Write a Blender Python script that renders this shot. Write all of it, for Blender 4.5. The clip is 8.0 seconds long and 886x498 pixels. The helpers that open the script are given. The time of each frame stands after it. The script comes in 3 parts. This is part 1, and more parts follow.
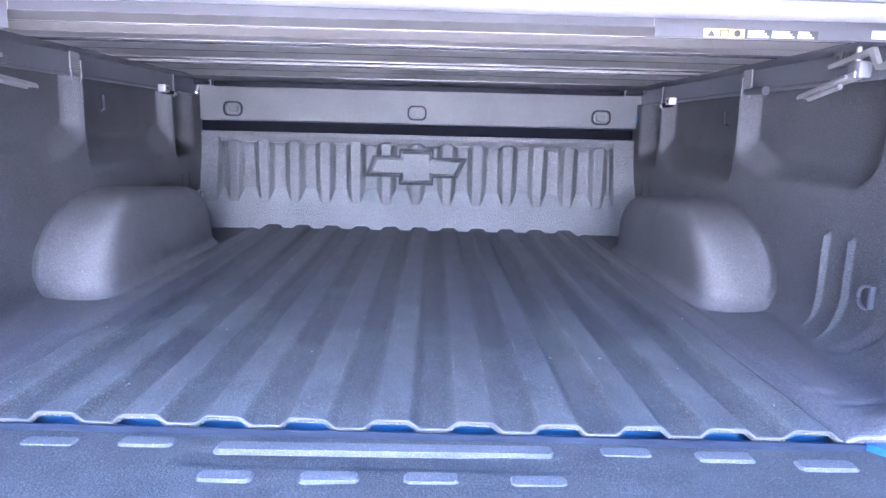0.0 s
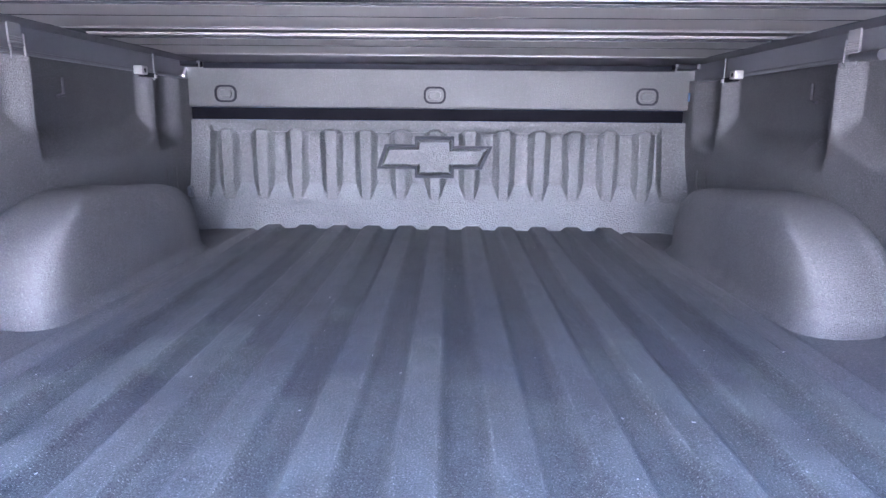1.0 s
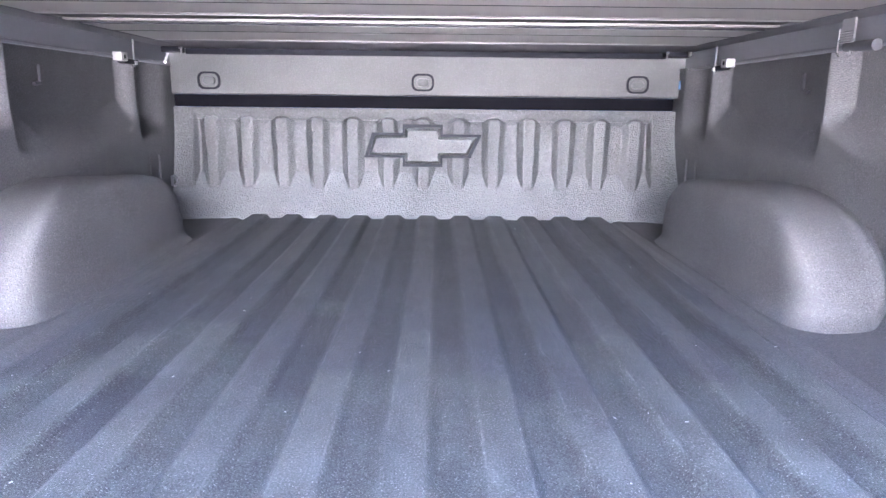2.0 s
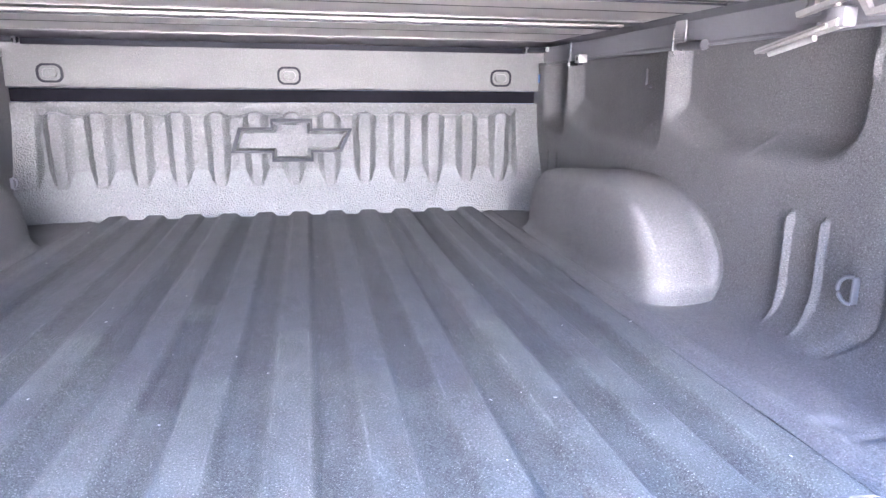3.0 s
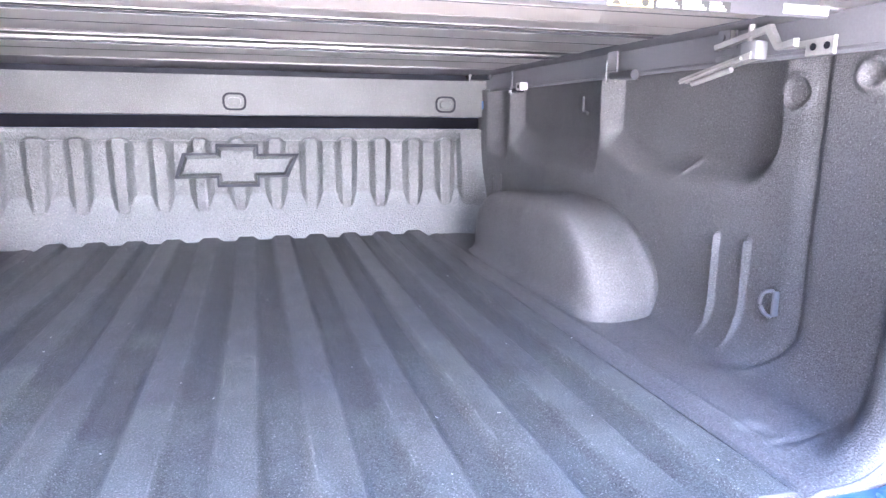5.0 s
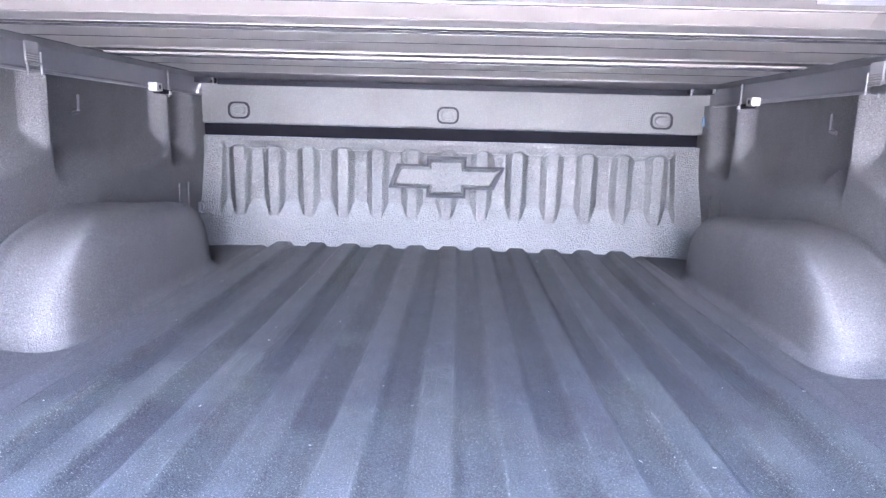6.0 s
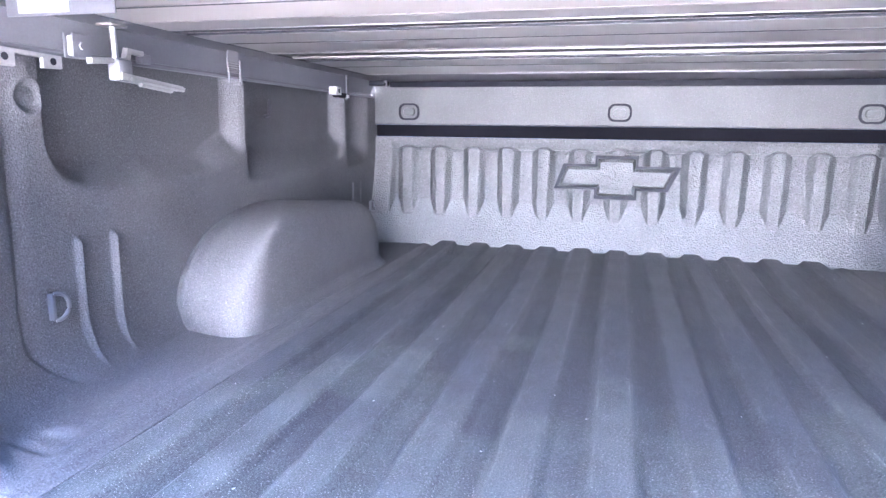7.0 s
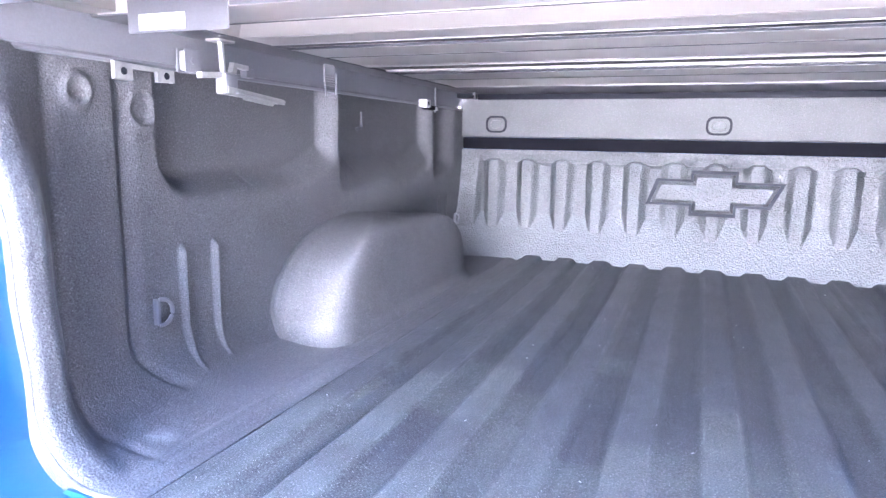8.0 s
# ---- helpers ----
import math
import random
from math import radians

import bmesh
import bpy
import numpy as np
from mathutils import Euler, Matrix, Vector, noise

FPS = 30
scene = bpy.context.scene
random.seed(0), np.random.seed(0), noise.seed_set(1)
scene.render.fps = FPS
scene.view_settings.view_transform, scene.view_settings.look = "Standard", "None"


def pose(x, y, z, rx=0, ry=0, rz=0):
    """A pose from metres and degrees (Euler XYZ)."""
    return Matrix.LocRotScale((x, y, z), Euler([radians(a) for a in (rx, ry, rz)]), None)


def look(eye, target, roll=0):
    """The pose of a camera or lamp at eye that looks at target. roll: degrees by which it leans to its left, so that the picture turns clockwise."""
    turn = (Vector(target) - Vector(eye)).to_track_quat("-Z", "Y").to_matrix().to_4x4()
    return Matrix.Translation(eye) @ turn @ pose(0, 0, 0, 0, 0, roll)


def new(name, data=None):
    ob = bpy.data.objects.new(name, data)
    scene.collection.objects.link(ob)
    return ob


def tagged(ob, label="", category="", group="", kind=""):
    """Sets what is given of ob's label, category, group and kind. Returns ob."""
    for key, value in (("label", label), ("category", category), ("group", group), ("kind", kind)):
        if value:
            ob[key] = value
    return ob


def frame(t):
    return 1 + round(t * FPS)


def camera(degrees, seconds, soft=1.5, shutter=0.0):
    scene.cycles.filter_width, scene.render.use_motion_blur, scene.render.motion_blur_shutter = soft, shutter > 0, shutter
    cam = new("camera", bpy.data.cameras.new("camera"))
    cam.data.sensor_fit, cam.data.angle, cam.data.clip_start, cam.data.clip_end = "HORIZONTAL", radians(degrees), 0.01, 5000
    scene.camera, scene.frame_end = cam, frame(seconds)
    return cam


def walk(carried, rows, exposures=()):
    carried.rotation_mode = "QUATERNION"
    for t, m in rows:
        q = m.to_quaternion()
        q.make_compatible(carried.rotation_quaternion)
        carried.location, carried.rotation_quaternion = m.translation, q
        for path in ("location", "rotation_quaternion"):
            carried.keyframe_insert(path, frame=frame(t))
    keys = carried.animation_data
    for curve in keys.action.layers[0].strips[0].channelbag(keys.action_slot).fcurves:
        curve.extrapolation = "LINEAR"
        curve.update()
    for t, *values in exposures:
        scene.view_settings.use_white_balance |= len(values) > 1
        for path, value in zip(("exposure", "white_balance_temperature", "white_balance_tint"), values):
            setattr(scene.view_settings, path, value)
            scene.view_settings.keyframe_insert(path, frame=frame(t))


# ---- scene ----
cam = camera(68.9, 8.0)
PATH = [
    (0, (0.051, -0.837, 0.395), (0.086, 1.13, 0.035), 1.4),
    (0.5, (0.019, -0.685, 0.382), (0.047, 1.284, 0.03), 0.3),
    (1, (0.037, -0.518, 0.384), (0.018, 1.442, -0.013), 0.5),
    (1.2, (0.045, -0.489, 0.382), (0.018, 1.465, -0.041), 0.6),
    (2.3, (0.031, -0.493, 0.4), (0.119, 1.455, -0.046), 0.6),
    (2.5, (0.029, -0.492, 0.402), (0.233, 1.446, -0.05), 0.8),
    (3, (0.038, -0.508, 0.406), (0.431, 1.397, -0.061), 0.4),
    (3.5, (0.032, -0.517, 0.408), (0.593, 1.348, -0.048), 0.7),
    (4, (0.03, -0.53, 0.411), (0.712, 1.3, -0.02), 0.3),
    (4.2, (0.029, -0.533, 0.411), (0.739, 1.289, -0.012), 0.3),
    (5.3, (0.045, -0.537, 0.408), (0.442, 1.385, 0.023), 0.4),
    (5.5, (0.046, -0.515, 0.41), (0.321, 1.429, 0.029), 0.3),
    (6, (0.022, -0.498, 0.41), (-0.017, 1.469, 0.049), 1.5),
    (6.5, (0.001, -0.483, 0.407), (-0.312, 1.462, 0.061), 1.6),
    (7, (-0.016, -0.464, 0.403), (-0.522, 1.436, 0.037), 0.7),
    (7.5, (-0.04, -0.451, 0.402), (-0.675, 1.412, 0.044), 0.6),
    (8, (-0.055, -0.45, 0.405), (-0.782, 1.382, 0.071), 1.0),
]
EXPOSURES = [(0, 5.93, 5190, 26), (0.5, 5.87, 5190, 25), (1, 5.94, 5490, 24), (2.5, 6.62, 6090, 22), (3.5, 6.83, 6240, 22), (4, 6.73, 6190, 22), (5.5, 6.61, 5790, 22), (6.5, 6.61, 5640, 23), (8, 6.73, 5640, 23)]
walk(cam, [(t, look(eye, target, roll)) for t, eye, target, roll in PATH], EXPOSURES)

# ---- world, sun and exposure ----
SUN_EL, SUN_AZ = radians(40), radians(4)
world = bpy.data.worlds.new("sky")
scene.world = world
world.use_nodes = True
wn = world.node_tree.nodes
sky = wn.new("ShaderNodeTexSky")
sky.sky_type, sky.sun_disc = "NISHITA", False
sky.sun_elevation, sky.sun_rotation = SUN_EL, SUN_AZ
sky.dust_density, sky.air_density = 1.5, 1.0
world.node_tree.links.new(sky.outputs[0], wn["Background"].inputs[0])
wn["Background"].inputs[1].default_value = 0.06
sun = new("sun", bpy.data.lights.new("sun", "SUN"))
sun.data.energy, sun.data.angle, sun.data.color = 5.0, radians(0.6), (1, 0.95, 0.88)
sun_from = Vector((math.sin(SUN_AZ) * math.cos(SUN_EL), math.cos(SUN_AZ) * math.cos(SUN_EL), math.sin(SUN_EL)))
sun.matrix_world = look(sun_from * 20, (0, 0, 0))


# ---- materials ----
def surface(name, base, dark, rough=0.5, grain=0.0, grain_scale=400, patch=3.0, speck=0.0, metal=0.0, coat=0.0,
            stretch=(1, 1, 1), rough_var=0.1, spec=0.5, speck_scale=260, crest=0.0, weave=0.45, strips=0.0, lean_light=0.0, rubbed=(), speck_at=0.58):
    """A material with patches and fine grain, a bump of the grain and, where wanted, light specks."""
    m = bpy.data.materials.new(name)
    m.use_nodes = True
    n, l = m.node_tree.nodes, m.node_tree.links
    b = n["Principled BSDF"]
    geo = n.new("ShaderNodeNewGeometry")
    mp = n.new("ShaderNodeMapping")
    mp.inputs["Scale"].default_value = stretch
    l.new(geo.outputs["Position"], mp.inputs[0])
    big = n.new("ShaderNodeTexNoise")
    big.inputs["Scale"].default_value, big.inputs["Detail"].default_value = patch, 6
    fine = n.new("ShaderNodeTexNoise")
    fine.inputs["Scale"].default_value, fine.inputs["Detail"].default_value = grain_scale, 3
    l.new(mp.outputs[0], big.inputs[0])
    l.new(geo.outputs["Position"], fine.inputs[0])
    add = n.new("ShaderNodeMath")
    add.operation = "MULTIPLY_ADD"
    add.inputs[1].default_value = weave
    l.new(fine.outputs[0], add.inputs[0])
    l.new(big.outputs[0], add.inputs[2])
    ramp = n.new("ShaderNodeValToRGB")
    ramp.color_ramp.elements[0].position, ramp.color_ramp.elements[1].position = 0.345, 0.655
    ramp.color_ramp.elements[0].color, ramp.color_ramp.elements[1].color = (*dark, 1), (*base, 1)
    even = n.new("ShaderNodeMath")
    even.operation = "MULTIPLY"
    even.inputs[1].default_value = 1 / (1 + weave)
    l.new(add.outputs[0], even.inputs[0])
    l.new(even.outputs[0], ramp.inputs[0])
    colour = ramp.outputs[0]
    if speck:
        # pale specks in the colour stand in for flecks and for sparkle
        dots = n.new("ShaderNodeTexNoise")
        dots.inputs["Scale"].default_value, dots.inputs["Detail"].default_value = speck_scale, 2
        l.new(geo.outputs["Position"], dots.inputs[0])
        lit = n.new("ShaderNodeValToRGB")
        lit.color_ramp.elements[0].position, lit.color_ramp.elements[1].position = speck_at, speck_at + 0.11
        lit.color_ramp.elements[1].color = (speck, speck, speck, 1)
        l.new(dots.outputs[0], lit.inputs[0])
        mix = n.new("ShaderNodeMix")
        mix.data_type, mix.blend_type = "RGBA", "ADD"
        mix.inputs[0].default_value = 1
        l.new(colour, mix.inputs[6])
        l.new(lit.outputs[0], mix.inputs[7])
        colour = mix.outputs[2]
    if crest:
        # crests painted paler than valleys to mimic light and shade, broken up by patches
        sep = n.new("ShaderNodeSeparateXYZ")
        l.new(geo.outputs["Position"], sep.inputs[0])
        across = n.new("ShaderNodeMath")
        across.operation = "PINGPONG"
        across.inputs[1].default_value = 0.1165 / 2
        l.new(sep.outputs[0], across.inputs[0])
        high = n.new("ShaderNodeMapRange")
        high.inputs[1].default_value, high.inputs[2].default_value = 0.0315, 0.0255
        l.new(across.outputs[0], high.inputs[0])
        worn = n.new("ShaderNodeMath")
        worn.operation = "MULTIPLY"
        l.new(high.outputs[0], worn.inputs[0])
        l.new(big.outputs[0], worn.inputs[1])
        crest_light = n.new("ShaderNodeMix")
        crest_light.data_type, crest_light.blend_type = "RGBA", "ADD"
        crest_light.inputs[7].default_value = (crest, crest, crest, 1)
        l.new(worn.outputs[0], crest_light.inputs[0])
        l.new(colour, crest_light.inputs[6])
        colour = crest_light.outputs[2]
        # thin rubbed lines along the shoulders of the ribs
        rub = n.new("ShaderNodeMapRange")
        rub.interpolation_type = "SMOOTHSTEP"
        off = n.new("ShaderNodeMath")
        off.operation = "ADD"
        off.inputs[1].default_value = -0.0238
        l.new(across.outputs[0], off.inputs[0])
        dist = n.new("ShaderNodeMath")
        dist.operation = "ABSOLUTE"
        l.new(off.outputs[0], dist.inputs[0])
        rub.inputs[1].default_value, rub.inputs[2].default_value = 0.0022, 0.0
        l.new(dist.outputs[0], rub.inputs[0])
        torn = n.new("ShaderNodeTexNoise")
        torn.inputs["Scale"].default_value, torn.inputs["Detail"].default_value = 14, 4
        l.new(geo.outputs["Position"], torn.inputs[0])
        bits = n.new("ShaderNodeMapRange")
        bits.inputs[1].default_value, bits.inputs[2].default_value = 0.46, 0.72
        l.new(torn.outputs[0], bits.inputs[0])
        worn2 = n.new("ShaderNodeMath")
        worn2.operation = "MULTIPLY"
        l.new(rub.outputs[0], worn2.inputs[0])
        l.new(bits.outputs[0], worn2.inputs[1])
        lint_mix = n.new("ShaderNodeMix")
        lint_mix.data_type, lint_mix.blend_type = "RGBA", "ADD"
        lint_mix.inputs[7].default_value = (0.08, 0.083, 0.083, 1)
        l.new(worn2.outputs[0], lint_mix.inputs[0])
        l.new(colour, lint_mix.inputs[6])
        colour = lint_mix.outputs[2]
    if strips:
        # light from the tailgate end painted in, its edge differing per rib and groove
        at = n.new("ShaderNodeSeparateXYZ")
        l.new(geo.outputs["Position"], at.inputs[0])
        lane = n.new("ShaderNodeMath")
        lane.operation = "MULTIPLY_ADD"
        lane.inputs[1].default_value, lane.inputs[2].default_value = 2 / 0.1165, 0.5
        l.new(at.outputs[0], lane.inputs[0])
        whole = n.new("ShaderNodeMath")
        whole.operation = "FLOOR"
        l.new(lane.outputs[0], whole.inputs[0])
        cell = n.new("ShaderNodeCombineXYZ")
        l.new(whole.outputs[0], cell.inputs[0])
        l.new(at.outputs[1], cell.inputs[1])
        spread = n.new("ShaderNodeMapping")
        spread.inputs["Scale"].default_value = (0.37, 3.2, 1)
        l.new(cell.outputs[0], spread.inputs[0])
        band_noise = n.new("ShaderNodeTexNoise")
        band_noise.inputs["Scale"].default_value, band_noise.inputs["Detail"].default_value = 1.0, 1.0
        l.new(spread.outputs[0], band_noise.inputs[0])
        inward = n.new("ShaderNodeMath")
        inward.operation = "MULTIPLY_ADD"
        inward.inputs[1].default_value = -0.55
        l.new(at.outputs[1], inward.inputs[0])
        l.new(band_noise.outputs[0], inward.inputs[2])
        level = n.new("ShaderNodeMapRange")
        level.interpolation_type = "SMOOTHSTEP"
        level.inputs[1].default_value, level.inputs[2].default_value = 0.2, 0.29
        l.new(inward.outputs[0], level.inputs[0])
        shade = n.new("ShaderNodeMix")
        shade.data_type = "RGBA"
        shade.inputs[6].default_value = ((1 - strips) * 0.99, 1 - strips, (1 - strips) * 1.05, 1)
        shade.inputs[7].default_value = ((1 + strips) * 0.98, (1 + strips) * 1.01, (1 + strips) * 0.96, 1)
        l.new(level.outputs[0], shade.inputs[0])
        band_paint = n.new("ShaderNodeMix")
        band_paint.data_type, band_paint.blend_type = "RGBA", "MULTIPLY"
        band_paint.inputs[0].default_value = 1
        l.new(colour, band_paint.inputs[6])
        l.new(shade.outputs[2], band_paint.inputs[7])
        colour = band_paint.outputs[2]
    for x, y, r in rubbed:
        # a pale patch rubbed by loads
        gap = n.new("ShaderNodeVectorMath")
        gap.operation = "DISTANCE"
        flat = n.new("ShaderNodeVectorMath")
        flat.operation = "MULTIPLY"
        flat.inputs[1].default_value = (1, 1.4, 0)
        l.new(geo.outputs["Position"], flat.inputs[0])
        l.new(flat.outputs[0], gap.inputs[0])
        gap.inputs[1].default_value = (x, 1.4 * y, 0)
        far = n.new("ShaderNodeMath")
        far.operation = "MULTIPLY_ADD"
        far.inputs[1].default_value = 0.022
        l.new(fine.outputs[0], far.inputs[0])
        l.new(gap.outputs[1], far.inputs[2])
        near = n.new("ShaderNodeMapRange")
        near.inputs[1].default_value, near.inputs[2].default_value = r + 0.011, 0.4 * r + 0.011
        l.new(far.outputs[0], near.inputs[0])
        pale = n.new("ShaderNodeMix")
        pale.data_type, pale.blend_type = "RGBA", "ADD"
        pale.inputs[7].default_value = (0.07, 0.07, 0.068, 1)
        l.new(near.outputs[0], pale.inputs[0])
        l.new(colour, pale.inputs[6])
        colour = pale.outputs[2]
    if lean_light:
        # faces that lean upwards painted paler, standing in for the light they catch
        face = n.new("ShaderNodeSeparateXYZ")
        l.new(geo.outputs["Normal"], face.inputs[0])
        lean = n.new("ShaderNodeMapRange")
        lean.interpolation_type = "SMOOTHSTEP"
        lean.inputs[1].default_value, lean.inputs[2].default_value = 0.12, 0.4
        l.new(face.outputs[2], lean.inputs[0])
        lean_paint = n.new("ShaderNodeMix")
        lean_paint.data_type, lean_paint.blend_type = "RGBA", "ADD"
        lean_paint.inputs[7].default_value = (lean_light * 0.94, lean_light, lean_light * 1.08, 1)
        l.new(lean.outputs[0], lean_paint.inputs[0])
        l.new(colour, lean_paint.inputs[6])
        colour = lean_paint.outputs[2]
    l.new(colour, b.inputs["Base Color"])
    rr = n.new("ShaderNodeMapRange")
    rr.inputs[3].default_value, rr.inputs[4].default_value = rough - rough_var, rough + rough_var
    l.new(big.outputs[0], rr.inputs[0])
    l.new(rr.outputs[0], b.inputs["Roughness"])
    b.inputs["Metallic"].default_value = metal
    b.inputs["Coat Weight"].default_value = coat
    b.inputs["Coat Roughness"].default_value = 0.08
    b.inputs["Specular IOR Level"].default_value = spec
    if grain:
        bump = n.new("ShaderNodeBump")
        bump.inputs["Strength"].default_value, bump.inputs["Distance"].default_value = 1.0, grain
        l.new(fine.outputs[0], bump.inputs["Height"])
        l.new(bump.outputs[0], b.inputs["Normal"])
    return m


def grey(v, tint=1.06):
    return (v * 0.98, v, v * tint)


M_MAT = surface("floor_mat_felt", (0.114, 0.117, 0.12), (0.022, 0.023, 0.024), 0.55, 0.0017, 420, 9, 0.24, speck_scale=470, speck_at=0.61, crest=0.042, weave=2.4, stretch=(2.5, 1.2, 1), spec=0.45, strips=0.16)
SCUFFS = ((-0.717, 0.186, 0.032), (-0.79, 0.106, 0.034), (0.682, 0.14, 0.032))
M_SIDE = surface("side_liner_felt", (0.158, 0.156, 0.162), (0.071, 0.07, 0.073), 0.6, 0.0018, 360, 4, 0.12, spec=0.25, speck_scale=400, speck_at=0.61, weave=1.8, rubbed=SCUFFS)
M_FRONT = surface("front_liner_pebbled", grey(0.096, 1.05), grey(0.048, 1.05), 0.34, 0.0048, 190, 4, 0.06, rough_var=0.02, spec=0.9, speck_scale=200, weave=1.6, lean_light=0.04)
M_UPPER = surface("upper_panel_grained", grey(0.118, 0.99), grey(0.078, 0.99), 0.36, 0.003, 300, 5, 0.05, spec=0.8, weave=1.0)
M_DARK = surface("black_rubber", (0.016, 0.0165, 0.025), (0.01, 0.0105, 0.016), 0.6, 0.0005, 300, spec=0.2)
M_RECESS = surface("recess_shade_black", (0.007, 0.007, 0.011), (0.004, 0.004, 0.007), 0.8, 0.0005, 300, spec=0.1)
M_LIP = surface("sunlit_liner_edge", (0.26, 0.25, 0.235), (0.12, 0.118, 0.115), 0.6, 0.0014, 300, 14, weave=1.2)
M_BEAD = surface("worn_mat_edge", grey(0.115, 1.06), grey(0.075, 1.06), 0.55, 0.0008, 300, 8)
M_GATE = surface("gate_mat_felt", (0.098, 0.103, 0.104), (0.034, 0.036, 0.037), 0.6, 0.0017, 380, 12, 0.1, speck_scale=430, speck_at=0.61, weave=2.0, stretch=(1, 2, 1), spec=0.35)
M_PAD = surface("pale_raised_pad", grey(0.15, 1.02), grey(0.1, 1.02), 0.6, 0.0012, 380, 9, 0.08, weave=2)
M_FRAME = surface("black_anodised_frame", (0.228, 0.207, 0.197), (0.19, 0.173, 0.166), 0.32, 0.0, 500, 3, spec=0.7, rough_var=0.04)
M_SKIN = surface("cover_underside_film", (0.285, 0.26, 0.246), (0.24, 0.22, 0.21), 0.42, 0.0, 300, 2.5, spec=0.6, rough_var=0.05)
M_EDGE = surface("bright_edge_metal", (0.4, 0.39, 0.39), (0.32, 0.315, 0.315), 0.4, 0.0, 300, 6, metal=0.9)
M_PLATE = surface("silver_grey_plate", (0.35, 0.32, 0.298), (0.3, 0.277, 0.26), 0.5, 0.0003, 300, 3, spec=0.6)
M_SEAL = surface("grey_rubber_seal", (0.3, 0.29, 0.31), (0.22, 0.215, 0.23), 0.45, 0.0005, 260, 4)
M_GAP = surface("sill_gap_shade", (0.02, 0.03, 0.055), (0.015, 0.022, 0.04), 0.6, 0.0004, 300, 6, spec=0.3)
M_TAB = surface("dark_grey_bracket", (0.075, 0.075, 0.085), (0.055, 0.055, 0.063), 0.45, 0.0003, 300, 4)
M_RAIL = surface("satin_grey_rail", (0.2, 0.2, 0.22), (0.15, 0.15, 0.165), 0.4, 0.0003, 300, 3, spec=0.6)
M_ZINC = surface("zinc_plated_steel", (0.58, 0.565, 0.55), (0.4, 0.392, 0.385), 0.34, 0.0004, 180, 14, metal=0.6)
M_WIRE = surface("dull_plated_wire", (0.22, 0.22, 0.23), (0.15, 0.15, 0.16), 0.45, 0.0003, 200, 14, metal=0.5)
M_STRAP = surface("grey_webbing", (0.3, 0.29, 0.295), (0.22, 0.215, 0.22), 0.7, 0.0008, 600, 10)
M_BLUE = surface("bright_blue_paint", (0.022, 0.11, 0.28), (0.019, 0.096, 0.25), 0.3, 0.0, 300, 2, coat=1.0, rough_var=0.03)
M_GROUND = surface("pale_concrete", (0.44, 0.43, 0.414), (0.37, 0.362, 0.348), 0.85, 0.003, 60, 0.7)
M_BOUNCE = surface("bounce_wall_pale", (0.74, 0.75, 0.77), (0.66, 0.67, 0.69), 0.9, 0.002, 80, 0.6)
M_BLOCKER = surface("side_block_grey", (0.17, 0.166, 0.161), (0.14, 0.137, 0.132), 0.9, 0.003, 70, 0.8)
M_WHITE = surface("white_label_paper", (0.5, 0.5, 0.49), (0.45, 0.45, 0.44), 0.5, 0.0, 200, 8)
M_YELLOW = surface("yellow_label_print", (0.5, 0.41, 0.14), (0.46, 0.37, 0.12), 0.5, 0.0, 200, 8)
M_INK = surface("black_label_print", (0.03, 0.03, 0.03), (0.022, 0.022, 0.022), 0.5, 0.0, 200, 8)
M_LINT = surface("pale_lint", (0.6, 0.6, 0.6), (0.5, 0.5, 0.5), 0.8, 0.0, 200, 8)


# ---- mesh helpers ----
def part(name, bm, material, parent=None, label="", smooth=True):
    """Links a bmesh as one mesh object, under a parent where one is given."""
    bmesh.ops.recalc_face_normals(bm, faces=bm.faces)
    me = bpy.data.meshes.new(name)
    bm.to_mesh(me)
    bm.free()
    me.materials.append(material)
    if smooth:
        me.shade_smooth()
        me.set_sharp_from_angle(angle=radians(38))
    ob = new(name, me)
    if parent:
        ob.parent = parent
    return tagged(ob, label)


def empty(name, label, category, group="", kind="", at=(0, 0, 0)):
    ob = new(name)
    ob.empty_display_size = 0.05
    ob.location = at
    return tagged(ob, label, category, group, kind)


def block(x0, x1, y0, y1, z0, z1, bevel=0.003, seg=2, bm=None, m=None):
    bm = bm or bmesh.new()
    mm = Matrix.LocRotScale(((x0 + x1) / 2, (y0 + y1) / 2, (z0 + z1) / 2), None, (abs(x1 - x0), abs(y1 - y0), abs(z1 - z0)))
    made = bmesh.ops.create_cube(bm, size=1, matrix=(m or Matrix()) @ mm)
    if bevel:
        edges = list({e for v in made["verts"] for e in v.link_edges})
        bmesh.ops.bevel(bm, geom=edges, offset=bevel, segments=seg, affect="EDGES", profile=0.5)
    return bm


def rod(a, b, r, bm=None, seg=12, r2=None):
    bm = bm or bmesh.new()
    a, b = Vector(a), Vector(b)
    m = Matrix.Translation((a + b) / 2) @ (b - a).to_track_quat("Z", "Y").to_matrix().to_4x4()
    bmesh.ops.create_cone(bm, cap_ends=True, segments=seg, radius1=r, radius2=r if r2 is None else r2, depth=(b - a).length, matrix=m)
    return bm


